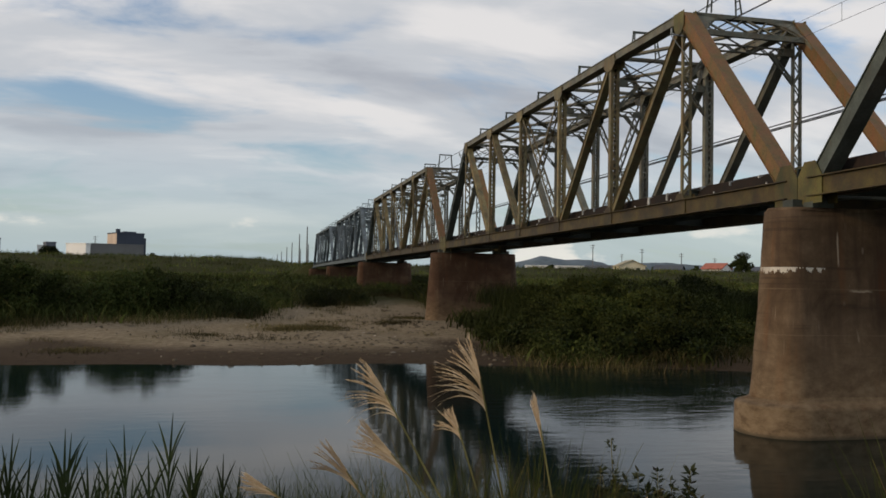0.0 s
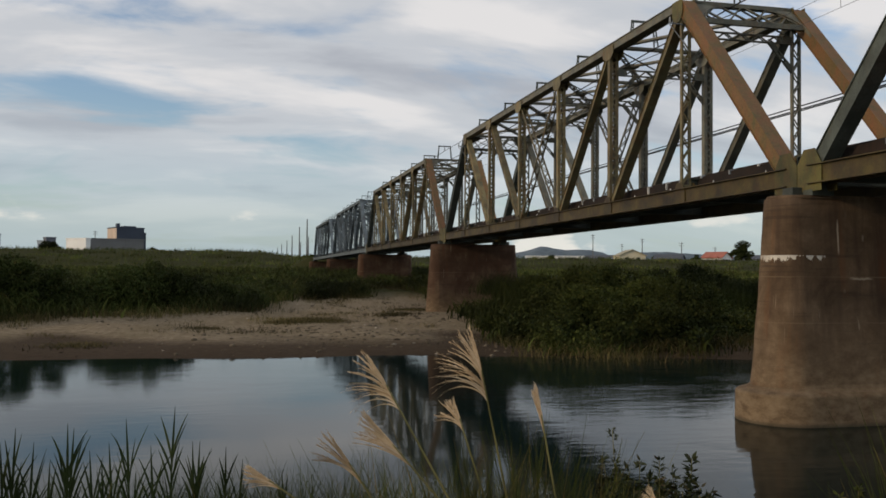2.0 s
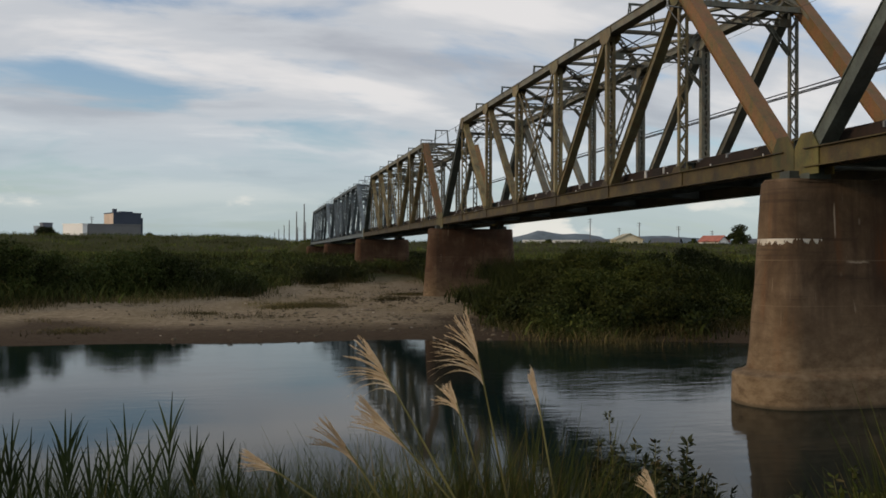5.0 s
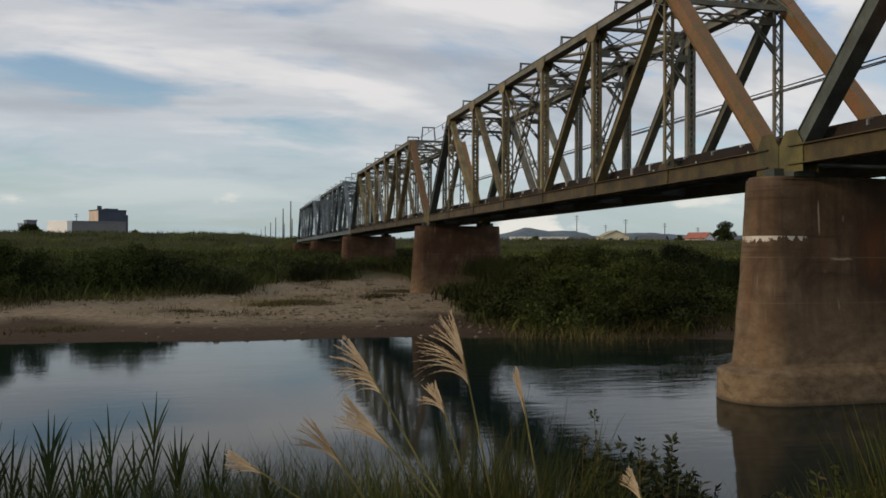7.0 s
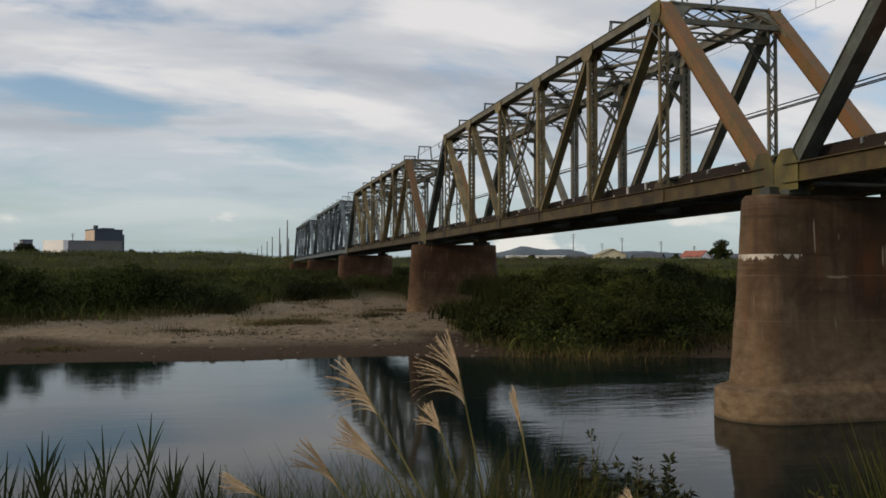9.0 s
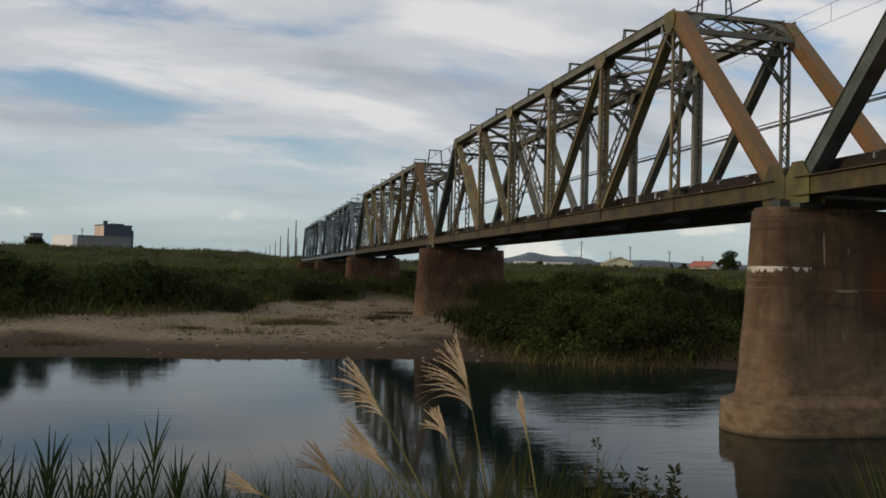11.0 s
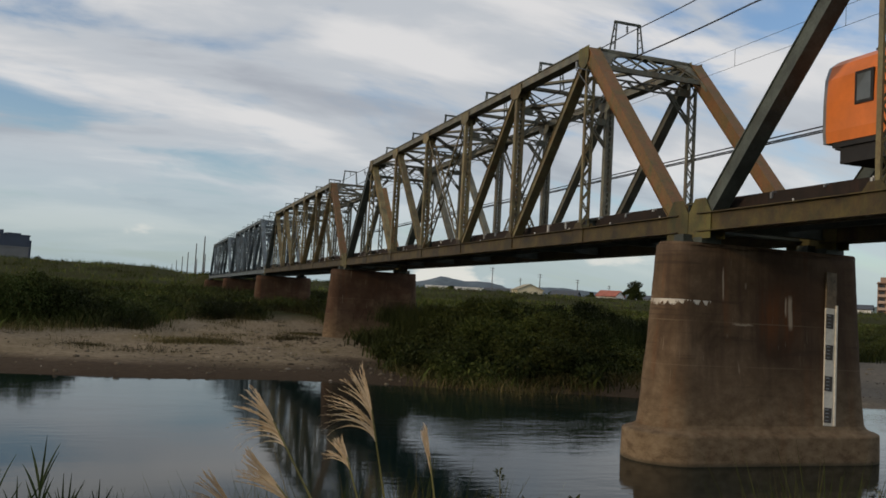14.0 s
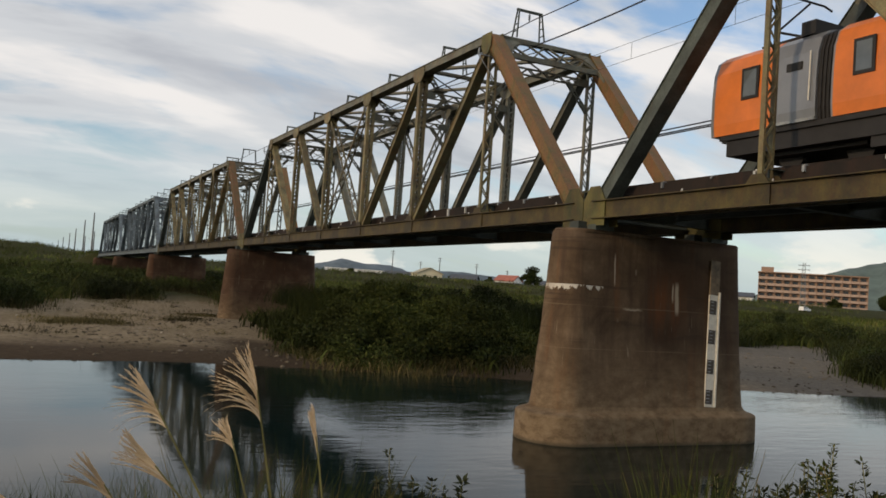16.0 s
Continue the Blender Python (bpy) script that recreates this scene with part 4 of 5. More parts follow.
def stones():
    g = rng(9)
    n = 1800
    x = np.concatenate([g.normal(9, 5, n // 2), g.uniform(-30, 24, n // 4), g.uniform(38, 62, n // 4)])
    y = far_shore(x) + np.concatenate([g.gamma(2.2, 7, n // 2) + 3, g.uniform(2.5, 30, n // 4), g.uniform(2.5, 26, n // 4)])
    x, y = np.clip(x, -60, 90), y
    r = np.minimum(0.035 + g.gamma(1.4, 0.035, len(x)), 0.19)
    phi = (1 + 5 ** 0.5) / 2
    ico = np.array([(-1, phi, 0), (1, phi, 0), (-1, -phi, 0), (1, -phi, 0), (0, -1, phi), (0, 1, phi), (0, -1, -phi), (0, 1, -phi), (phi, 0, -1), (phi, 0, 1), (-phi, 0, -1), (-phi, 0, 1)]) / 1.9
    tri = np.array([(0, 11, 5), (0, 5, 1), (0, 1, 7), (0, 7, 10), (0, 10, 11), (1, 5, 9), (5, 11, 4), (11, 10, 2), (10, 7, 6), (7, 1, 8), (3, 9, 4), (3, 4, 2), (3, 2, 6), (3, 6, 8), (3, 8, 9), (4, 9, 5), (2, 4, 11), (6, 2, 10), (8, 6, 7), (9, 8, 1)])
    v = ico[None] * r[:, None, None] * g.uniform(0.6, 1.3, (len(x), 1, 3)) * g.uniform(0.85, 1.15, (len(x), 12, 1)) * np.array([1, 1, 0.6])
    v += np.stack([x, y, ground_height(x, y)], 1)[:, None]
    f = (np.arange(len(x)) * 12)[:, None, None] + tri[None]
    solo("gravel_stones", fast_mesh("gravel_stones", v.reshape(-1, 3), f.reshape(-1, 3)), STONE, "pale rounded stones on the gravel bar", "stones", "stuff")


STONE = leaf_material("river_stone", (0.09, 0.072, 0.053), (0.17, 0.14, 0.10), (0.34, 0.30, 0.25), 0.06, 0.85)
bank_growth()
stones()


# ---------------------------------------------------------------- wires
def wire(name, x, z, y0, y1, r, label, sag=0.0, bays=1):
    s = Shape()
    for b in range(bays):
        a, c = y0 + (y1 - y0) * b / bays, y0 + (y1 - y0) * (b + 1) / bays
        s.tube([(x, a + (c - a) * i / 10, z - sag * 4 * (i / 10) * (1 - i / 10)) for i in range(11)], r, r, 5)
    return solo(name, s, WIRE, label, "wire")


wire("feeder_wire", MID_X - 0.88, CHORD_Z + TRUSS_H + 0.75, -24, 216, 0.022, "black feeder wire hung in frames over the truss", 0.05, 36)
wire("feeder_wire", MID_X - 0.55, CHORD_Z + TRUSS_H - 0.18, -24, 216, 0.03, "thick black cable over the truss", 0.04, 36)


def catenary():
    root = thing("catenary", "thin overhead line with droppers above the railway track", "overhead line")
    part("messenger_wire", Shape().tube([(MID_X, -24, RAIL_Z + 5.35), (MID_X, 400, RAIL_Z + 5.35)], 0.007), WIRE, root)
    part("contact_wire", Shape().tube([(MID_X, -24, RAIL_Z + 4.75), (MID_X, 400, RAIL_Z + 4.75)], 0.007), WIRE, root)
    drop = Shape().tube([(0, 0, 0), (0, 0, 0.6)], 0.008).mesh("dropper")
    drop.materials.append(WIRE)
    for i in range(48):
        d = part("dropper", drop, None, root)
        d.location = (MID_X, -20 + i * 4.9, RAIL_Z + 4.75)


catenary()
for i, dz in enumerate((0.0, 0.13, 0.34)):
    wire("aerial_cable", 24.0 + 0.2 * i, 11.75 + dz, -30, 290, 0.032, "black aerial cable strung beside the bridge")


def utility_pole(x, y, z, h, arms, label, name="utility_pole"):
    root = thing(name, label, "utility pole", at=(x, y, z))
    part("pole", Shape().tube([(0, 0, -1.5), (0, 0, h * 0.5), (0, 0, h)], 0.24, 0.14, 8), POLE, root)
    for i in range(arms):
        zz = h - 0.4 - 0.9 * i
        a = part("crossarm", Shape().bar((-0.9, 0.14, zz), (0.9, 0.14, zz), 0.1, 0.12, (0, 1, 0)), POLE, root)
        for xx in (-0.75, -0.1, 0.6):
            part("insulator", Shape().tube([(xx, 0.14, zz + 0.05), (xx, 0.14, zz + 0.25)], 0.06, 0.04), PALE, a)
    return root


for y in (-30, 290):
    utility_pole(24.2, y, float(ground_height(24.2, y)), 12.6 - float(ground_height(24.2, y)), 2, "concrete pole that carries the aerial cables")


def polar(az, dist):
    return dist * math.sin(radians(az)), dist * math.cos(radians(az))


for i, (x, y, h) in enumerate(((16.2, 241, 10.7), (16.4, 280, 9.6), (16.2, 322, 9.4), (16.4, 368, 9.2), (16.2, 420, 9.0), (16.3, 480, 9), (21.0, 262, 8.4), (21.0, 305, 8.2), (21.0, 350, 8.0))):
    utility_pole(x, y, float(ground_height(x, y)), h, 0, "slim dark pole beside the railway embankment")
for az, dist, el in ((22.73, 330, 2.52), (25.88, 340, 2.25), (28.35, 350, 2.0), (24.6, 420, 1.9), (-9.2, 400, 2.35), (30.4, 380, 1.7)):
    x, y = polar(az, dist)
    utility_pole(x, y, 6.0, EYE_Z + dist * math.tan(radians(el)) - 6.0, 2, "concrete utility pole among distant houses")


# ---------------------------------------------------------------- distant buildings
def block(name, az, dist, turn, w, d, h, mat, label, category, windows=(0, 0), roof=True):
    x, y = polar(az, dist)
    root = thing(name, label, category, at=(x, y, 6.0), rz=-az + turn)
    part("wall", Shape().box((-w / 2, -d / 2, -1), (w / 2, d / 2, h)), mat, root)
    if roof:
        part("roof", Shape().box((-w / 2 - 0.2, -d / 2 - 0.2, h + 0.004), (w / 2 + 0.2, d / 2 + 0.2, h + 0.5)), mat, root)
    nx, nz = windows
    if nx:
        me = Shape().box((-0.7, -0.06, -0.7), (0.7, 0.06, 0.7)).mesh("window")
        me.materials.append(WINDOW)
        for i in range(nx):
            for k in range(nz):
                o = part("window", me, None, root)
                o.location = (-w / 2 + w * (i + 0.5) / nx, -d / 2 - 0.02, h - 1.8 - 3.0 * k)
    return root


hotel = block("hotel", -7.42, 428, 19, 12.6, 12.6, 17.3, HOTEL_SHADED, "tall hotel block, shade and sun painted as slate front and tan side", "hotel")
part("corner_bay", Shape().box((6.304, -5.2, -1), (7.6, 6.0, 15.6)), HOTEL_SHADED, hotel)
part("side_wall", Shape().box((-6.42, -6.3, -1), (-6.304, 6.3, 17.3)), HOTEL_SUNLIT, hotel, "side wall coloured tan for the sun on it")
part("roof_box", Shape().box((-6.2, -6.0, 17.81), (-4.7, -4.2, 19.4)), HOTEL_SHADED, hotel)
part("roof_box", Shape().box((-2.5, -5.0, 17.81), (3.0, 0.0, 18.4)), HOTEL_SHADED, hotel)
block("long_building", -8.05, 405, 6, 22.5, 14, 11.2, PALE_WALL, "long low pale grey building beside the hotel", "building")
block("white_building", -10.15, 396, -50, 12.0, 2.4, 11.0, SUNLIT_WHITE, "low white building on the far bank", "building")
block("small_house", -11.75, 380, 10, 3.6, 6, 10.6, GREY_WALL, "small dark house on the far bank", "house", (2, 1))
block("small_house", -12.25, 392, 0, 2.4, 6, 9.6, WHITE_WALL, "small white house on the far bank", "house", (1, 1))
block("far_building", -14.9, 420, -10, 6, 8, 13, GREY_WALL, "grey building on the far bank", "building", (3, 3))


def gable_house(az, dist, turn, w, d, wall_h, roof_h, wall, roof, label):
    x, y = polar(az, dist)
    root = thing("house", label, "house", "houses beyond the levee", at=(x, y, 6.0), rz=-az + turn)
    s = Shape()
    s.v = [(-w / 2, -d / 2, -1), (w / 2, -d / 2, -1), (w / 2, d / 2, -1), (-w / 2, d / 2, -1), (-w / 2, -d / 2, wall_h), (w / 2, -d / 2, wall_h), (w / 2, d / 2, wall_h), (-w / 2, d / 2, wall_h), (0, -d / 2, wall_h + roof_h), (0, d / 2, wall_h + roof_h)]
    s.f = [(0, 1, 5, 8, 4), (2, 3, 7, 9, 6), (1, 2, 6, 5), (3, 0, 4, 7), (0, 3, 2, 1), (4, 8, 9, 7), (5, 6, 9, 8)]
    part("wall", s, wall, root)
    for sx in (-1, 1):
        o = 0.5
        k = roof_h / (w / 2)
        a, b = Vector((0, 0, wall_h + roof_h + 0.12)), Vector((sx * (w / 2 + o), 0, wall_h - o * k + 0.12))
        part("roof", Shape().bar((a + b) / 2 - Vector((0, d / 2 + o, 0)), (a + b) / 2 + Vector((0, d / 2 + o, 0)), (b - a).length, 0.2, b - a), roof, root)
    for i in (-1, 1):
        part("window", Shape().box((i * w * 0.22 - 0.7, -d / 2 - 0.06, wall_h - 1.9), (i * w * 0.22 + 0.7, -d / 2 + 0.02, wall_h - 0.7)), WINDOW, root)
    return root


gable_house(25.05, 330, 12, 9.6, 12, 4.9, 2.1, CREAM_WALL, ROOF_TAN, "cream house with a tan gable roof")
gable_house(23.2, 350, 70, 8, 11, 4.0, 1.4, WHITE_WALL, ROOF_DARK, "white house with a dark roof")
gable_house(27.6, 345, 80, 9, 10, 4.0, 1.7, GREY_WALL, ROOF_DARK, "grey house with a dark hipped roof")
gable_house(30.5, 335, 60, 7, 8, 4.4, 2.0, WHITE_WALL, ROOF_RED, "white house with a red tiled roof")
gable_house(32.9, 340, 75, 9, 9, 3.8, 1.5, WHITE_WALL, ROOF_DARK, "white house with a grey roof")
gable_house(45.3, 330, 85, 7, 8, 4.2, 1.4, WHITE_WALL, ROOF_DARK, "white house with a grey roof")
block("long_shed", 20.6, 380, 0, 30, 8, 5.2, WHITE_WALL, "long low white shed beyond the levee", "shed", (10, 1))


def apartment():
    x, y = polar(49.35, 400)
    w, d, floors, fh = 43, 11, 6, 2.75
    root = thing("apartment_building", "six-storey brick-red apartment building with open balconies", "apartment building", at=(x, y, 6.0), rz=-49.35 + 4)
    part("wall", Shape().box((-w / 2, 0, -1), (w / 2, d, floors * fh)), BRICK_WALL, root)
    part("roof", Shape().box((-w / 2 - 0.3, -1.6, floors * fh + 0.004), (w / 2 + 0.3, d + 0.3, floors * fh + 0.45)), BRICK_WALL, root)
    part("stair_tower", Shape().box((-w / 2 + 1, 1.5, floors * fh + 0.454), (-w / 2 + 6, d - 2, floors * fh + 2.6)), BRICK_WALL, root)
    win = Shape().box((-0.95, -0.05, 0.1), (0.95, 0.05, 1.9)).mesh("window")
    win.materials.append(WINDOW)
    for k in range(floors):
        z = k * fh
        part("balcony", Shape().box((-w / 2, -1.4, z - 0.12), (w / 2, -0.003, z + 0.08)).box((-w / 2, -1.5, z - 0.1), (w / 2, -1.38, z + 1.0)), BALCONY, root, "pale rose balcony parapet")
        for i in range(13):
            o = part("window", win, None, root)
            o.location = (-w / 2 + w * (i + 0.5) / 13, -0.04, z + 0.25)
    for i in range(14):
        xx = -w / 2 + w * i / 13
        part("fin_wall", Shape().box((xx - 0.12, -1.52, 0), (xx + 0.12, -0.004, floors * fh)), BRICK_WALL, root)
    return root


apartment()


def parked_car(az, dist, turn):
    """Small white car, far off on the flood plain."""
    x, y = polar(az, dist)
    z = float(ground_height(x, y)) + 0.1
    root = thing("parked_car", "small white car parked on the grassy flood plain", "car", at=(x, y, z), rz=-az + turn)
    body = Shape().box((-2.0, -0.82, 0.28), (2.0, 0.82, 0.86))
    body.quad_box([(-1.95, -0.8, 0.864), (1.1, -0.8, 0.864), (1.1, 0.8, 0.864), (-1.95, 0.8, 0.864), (-1.8, -0.68, 1.5), (0.4, -0.68, 1.5), (0.4, 0.68, 1.5), (-1.8, 0.68, 1.5)])
    part("body", body, WHITE_WALL, root)
    for sy in (-1, 1):
        part("side_window", Shape().box((-1.6, sy * 0.75 - 0.03, 0.95), (0.4, sy * 0.75 + 0.03, 1.35)), WINDOW, root)
        for wx in (-1.25, 1.3):
            part("wheel", Shape().tube([(wx, sy * 0.7 - 0.1, 0.31), (wx, sy * 0.7 + 0.1, 0.31)], 0.31, 0.31, 14), CAR_TYRE, root)


def lattice_tower(az, dist, h):
    x, y = polar(az, dist)
    root = thing("lattice_tower", "slim pale lattice tower in front of the apartments", "tower", at=(x, y, 6.0), rz=-az)
    for sx in (-1, 1):
        for sy in (-1, 1):
            part("leg", Shape().bar((sx * 0.9, sy * 0.9, -1), (sx * 0.35, sy * 0.35, h), 0.14, 0.14), GALV, root)
    for i in range(8):
        t0, t1 = i / 8, (i + 1) / 8
        a, b = 0.9 - 0.55 * t0, 0.9 - 0.55 * t1
        part("brace", Shape().bar((-a, -a, h * t0), (b, -b, h * t1), 0.09, 0.06).bar((a, -a - 0.05, h * t0), (-b, -b - 0.05, h * t1), 0.09, 0.06), GALV, root)
    for k in (0.86, 0.95):
        part("crossarm", Shape().bar((-1.8, 0, h * k), (1.8, 0, h * k), 0.16, 0.16), GALV, root)


lattice_tower(48.85, 300, 15.8)
parked_car(49.0, 290, 58)


# ---------------------------------------------------------------- hills
def hill(name, az0, az1, dist, crest, mat, label, seed, depth=500):
    g = rng(seed)
    n = 90
    az = np.linspace(az0, az1, n)
    el = np.interp(az, crest[0], crest[1])
    h = EYE_Z + dist * np.tan(np.radians(el)) + g.normal(0, 0.0016 * dist * 0.5, n) * np.clip(el, 0, 1) * 0.6
    rings = []
    for k, (f, o) in enumerate(((0.0, -depth), (0.45, -depth * 0.5), (0.8, -depth * 0.2), (1.0, 0), (0.6, depth * 0.4), (0.0, depth))):
        r = dist + o + (g.normal(0, depth * 0.05, n) if 0 < f < 1 else 0)
        z = 4.0 + (h - 4.0) * f * (1 + (g.normal(0, 0.05, n) if 0 < f < 1 else 0))
        rings.append(np.stack([r * np.sin(np.radians(az)), r * np.cos(np.radians(az)), z], 1))
    v = np.concatenate(rings)
    idx = np.arange(len(v)).reshape(6, n)
    f = np.stack([idx[:-1, :-1], idx[:-1, 1:], idx[1:, 1:], idx[1:, :-1]], -1).reshape(-1, 4)
    solo(name, fast_mesh(name, v, f), mat, label, "hill", "structure")


hill("hills_far", 8, 44, 3400, ([8, 14, 17.5, 19.4, 21, 22.5, 24, 26.5, 28.5, 32, 38, 44], [0.6, 0.95, 1.25, 1.72, 1.5, 1.5, 1.15, 1.42, 1.3, 1.1, 1.2, 1.2]), HILL_HAZED, "wooded hills on the horizon, distance haze in their blue-grey colour", 31)
hill("hill_near", 44, 75, 1900, ([44, 47, 49.5, 51, 53.4, 58, 66, 75], [0.6, 1.4, 2.45, 3.0, 3.6, 4.2, 3.6, 1.0]), HILL_GREEN_HAZED, "green wooded hill behind the apartments", 33)


def tree(x, y, z, h, r, seed, label):
    g = rng(seed)
    root = thing("tree", label, "tree", at=(x, y, z))
    tr = Shape().tube([(0, 0, -0.5), (0.1, 0, h * 0.3), (0, 0.1, h * 0.62)], 0.03 * h, 0.012 * h, 7)
    for i in range(6):
        a = i * 1.05
        tr.tube([(0, 0, h * 0.3), (math.cos(a) * r * 0.4, math.sin(a) * r * 0.4, h * 0.5), (math.cos(a) * r * 0.7, math.sin(a) * r * 0.7, h * 0.68)], 0.012 * h, 0.004 * h, 5)
    part("trunk", tr, BARK, root)
    c = np.stack([g.normal(0, r * 0.38, 26), g.normal(0, r * 0.38, 26), h * 0.62 + g.normal(0, h * 0.13, 26)], 1)
    v, f = leaf_cloud(c, g.uniform(0.35, 0.6, 26) * r, 420, 0.045 * r + 0.1, seed + 1)
    part("crown", fast_mesh("crown", v, f), BUSH, root, "dense dark green crown")


tree(*polar(31.95, 300), 6.0, 8.6, 3.0, 51, "round dark tree beside a red-roofed house")
for i, (az, dist, h) in enumerate(((-5.6, 380, 7.2), (26.9, 352, 6.0), (33.8, 300, 6), (44.2, 300, 7), (50.6, 330, 5.6), (53.5, 300, 7), (-11.6, 372, 10.2), (20, 340, 5.0), (29.2, 330, 5.0))):
    tree(*polar(az, dist), 6.0, h, 0.42 * h, 60 + 2 * i, "distant dark green tree beyond the levee")


# ---------------------------------------------------------------- water gauge on the river pier
def water_gauge():
    root = thing("water_gauge", "tall black and white water level gauge on the pier", "gauge")
    y_c = FIRST_Y - (PITCH - SPAN) / 2

    def at(z, dx=0.0, out=0.0):
        tt = (z - 1.7) / 4.5
        y = y_c - (0.98 - 0.27 * tt) - 0.06 - out
        return Vector((20.70 + 0.05 * (z - 1.4) + dx, y, z))

    part("backing_board", Shape().bar(at(1.32), at(5.0), 0.42, 0.05), BOARD_WHITE, root)
    part("upper_board", Shape().bar(at(5.0), at(6.15), 0.40, 0.05), BOARD_STAINED, root, "brown-stained upper board")
    for i in range(4):
        z = 1.42 + i * 0.98
        b = part("dark_field", Shape().bar(at(z, -0.06, 0.032), at(z + 0.46, -0.045, 0.032), 0.29, 0.012), BOARD_DARK, root)
        for k in range(4):
            zz = z + 0.06 + 0.11 * k
            part("scale_mark", Shape().bar(at(zz, -0.1, 0.042), at(zz + 0.03, -0.1, 0.042), 0.14, 0.006), GALV, b)
    part("edge_rail", Shape().bar(at(1.32, 0.2, 0.04), at(5.1, 0.2, 0.04), 0.06, 0.06), BOARD_WHITE, root)


water_gauge()


# ---------------------------------------------------------------- train on the near span
CAR_ORANGE = plain("car_orange", (0.66, 0.17, 0.025), 0.4, var=0.16, scale=1.2, spec=0.5)
CAR_GREY = plain("car_grey", (0.24, 0.245, 0.255), 0.35, 0.4, var=0.1, scale=1.2)
CAR_DARK = plain("car_dark", (0.016, 0.014, 0.013), 0.6, var=0.3)
CAR_GLASS = plain("car_glass", (0.10, 0.115, 0.12), 0.08, var=0.1, spec=0.6)


def section(y, grow=0.0, lo=0.0, hi=1.0):
    """Outline of the car body across the track, from the near skirt over the roof to the far one."""
    pts = [(-1.38, 1.0), (-1.42, 1.3), (-1.42, 2.1), (-1.38, 2.75), (-1.25, 3.12), (-0.95, 3.33), (-0.45, 3.44), (0.45, 3.44), (0.95, 3.33), (1.25, 3.12), (1.38, 2.75), (1.42, 2.1), (1.42, 1.3), (1.38, 1.0)]
    return [(x * (1 + grow), y, z + (grow * 0.8 if abs(x) < 1.2 else 0)) for x, z in pts]


def train_car():
    root = thing("train_car", "orange and silver-grey express train car standing on the bridge", "train", at=(MID_X, 18.45, RAIL_Z))
    length = 20.4

    def shell(y0, y1, grow=0.0):
        s = Shape()
        s.v = section(-y0, grow) + section(-y1, grow)
        n = len(s.v) // 2
        for i in range(n - 1):
            s.f.append((i, i + 1, n + i + 1, n + i))
        s.f += [(n - 1, 0, n, 2 * n - 1), tuple(reversed(range(n))), tuple(range(n, 2 * n))]
        return s

    part("body", shell(0.0, 3.55), CAR_GREY, root, "silver-grey vestibule section")
    part("bellows", shell(3.55, 4.0, -0.06), CAR_DARK, root, "black bellows between the sections")
    part("body", shell(4.0, length), CAR_GREY, root, "silver-grey ribbed body")
    for a, b in ((0.12, 2.15), (4.06, 6.6)):
        part("orange_wrap", shell(a, b, 0.005), CAR_ORANGE, root, "bright orange painted section")
    for a, b in ((6.7, 6.82), (6.95, 7.03)):
        part("orange_stripe", shell(a, b, 0.005), CAR_ORANGE, root)
    for d in (3.62, 3.74, 3.86):
        part("bellows_rib", shell(d, d + 0.05, -0.035), CAR_DARK, root)
    for sx in (-1, 1):
        for a, b in ((1.12, 1.72), (4.62, 5.2)):
            d = part("door_window", Shape().box((sx * 1.44 - 0.02, -b, 1.88), (sx * 1.44 + 0.02, -a, 2.74)), CAR_DARK, root)
            part("pane", Shape().box((sx * 1.455 - 0.012, -b + 0.08, 1.96), (sx * 1.455 + 0.012, -a - 0.08, 2.66)), CAR_GLASS, d)
        for i in range(6):
            a = 8.2 + i * 1.9
            w = part("window", Shape().box((sx * 1.43 - 0.02, -a - 1.6, 1.85), (sx * 1.43 + 0.02, -a, 2.6)), CAR_DARK, root)
            part("pane", Shape().box((sx * 1.445 - 0.012, -a - 1.54, 1.90), (sx * 1.445 + 0.012, -a - 0.06, 2.55)), CAR_GLASS, w)
        part("hand_rail", Shape().tube([(sx * 1.47, -3.38, 1.5), (sx * 1.45, -3.38, 2.75)], 0.022), BOARD_WHITE, root, "white hand rail")
        part("sill", Shape().box((sx * 1.40 - 0.03, -3.54, 1.004), (sx * 1.40 + 0.03, -2.16, 1.08)), GALV, root, "pale lower sill")
        part("skirt", Shape().box((sx * 1.33 - 0.03, -length + 0.3, 0.86), (sx * 1.33 + 0.03, -0.3, 0.995)), CAR_DARK, root, "dark lower sill")
    part("gangway", Shape().box((-0.6, 0.004, 1.0), (0.6, 0.4, 2.95)), CAR_DARK, root, "dark rubber gangway")
    part("roof_unit", Shape().box((-0.8, -8.4, 3.44), (0.8, -6.8, 3.66)), CAR_GREY, root)
    part("roof_unit", Shape().box((-1.0, -3.1, 3.36), (0.6, -2.65, 3.72)), CAR_DARK, root)
    part("underframe", Shape().box((-1.28, -length + 0.5, 0.42), (1.28, -0.5, 0.995)), CAR_DARK, root)
    for yc in (-3.2, -17.2):
        b = part("bogie", Shape().box((-0.95, yc - 1.5, 0.32), (0.95, yc + 1.5, 0.5)), CAR_DARK, root)
        for dy in (-1.05, 1.05):
            for sx in (-1, 1):
                part("wheel", Shape().tube([(sx * 0.53 - 0.06, yc + dy, 0.43 - 0.45 + 0.375), (sx * 0.53 + 0.06, yc + dy, 0.43 - 0.45 + 0.375)], 0.41, 0.41, 16), CAR_DARK, b)
    for a, b in ((5.0, 7.4), (7.8, 10.2), (10.6, 14.8)):
        part("equipment_box", Shape().box((-1.22, -b, 0.16), (1.22, -a, 0.419)), CAR_DARK, root)
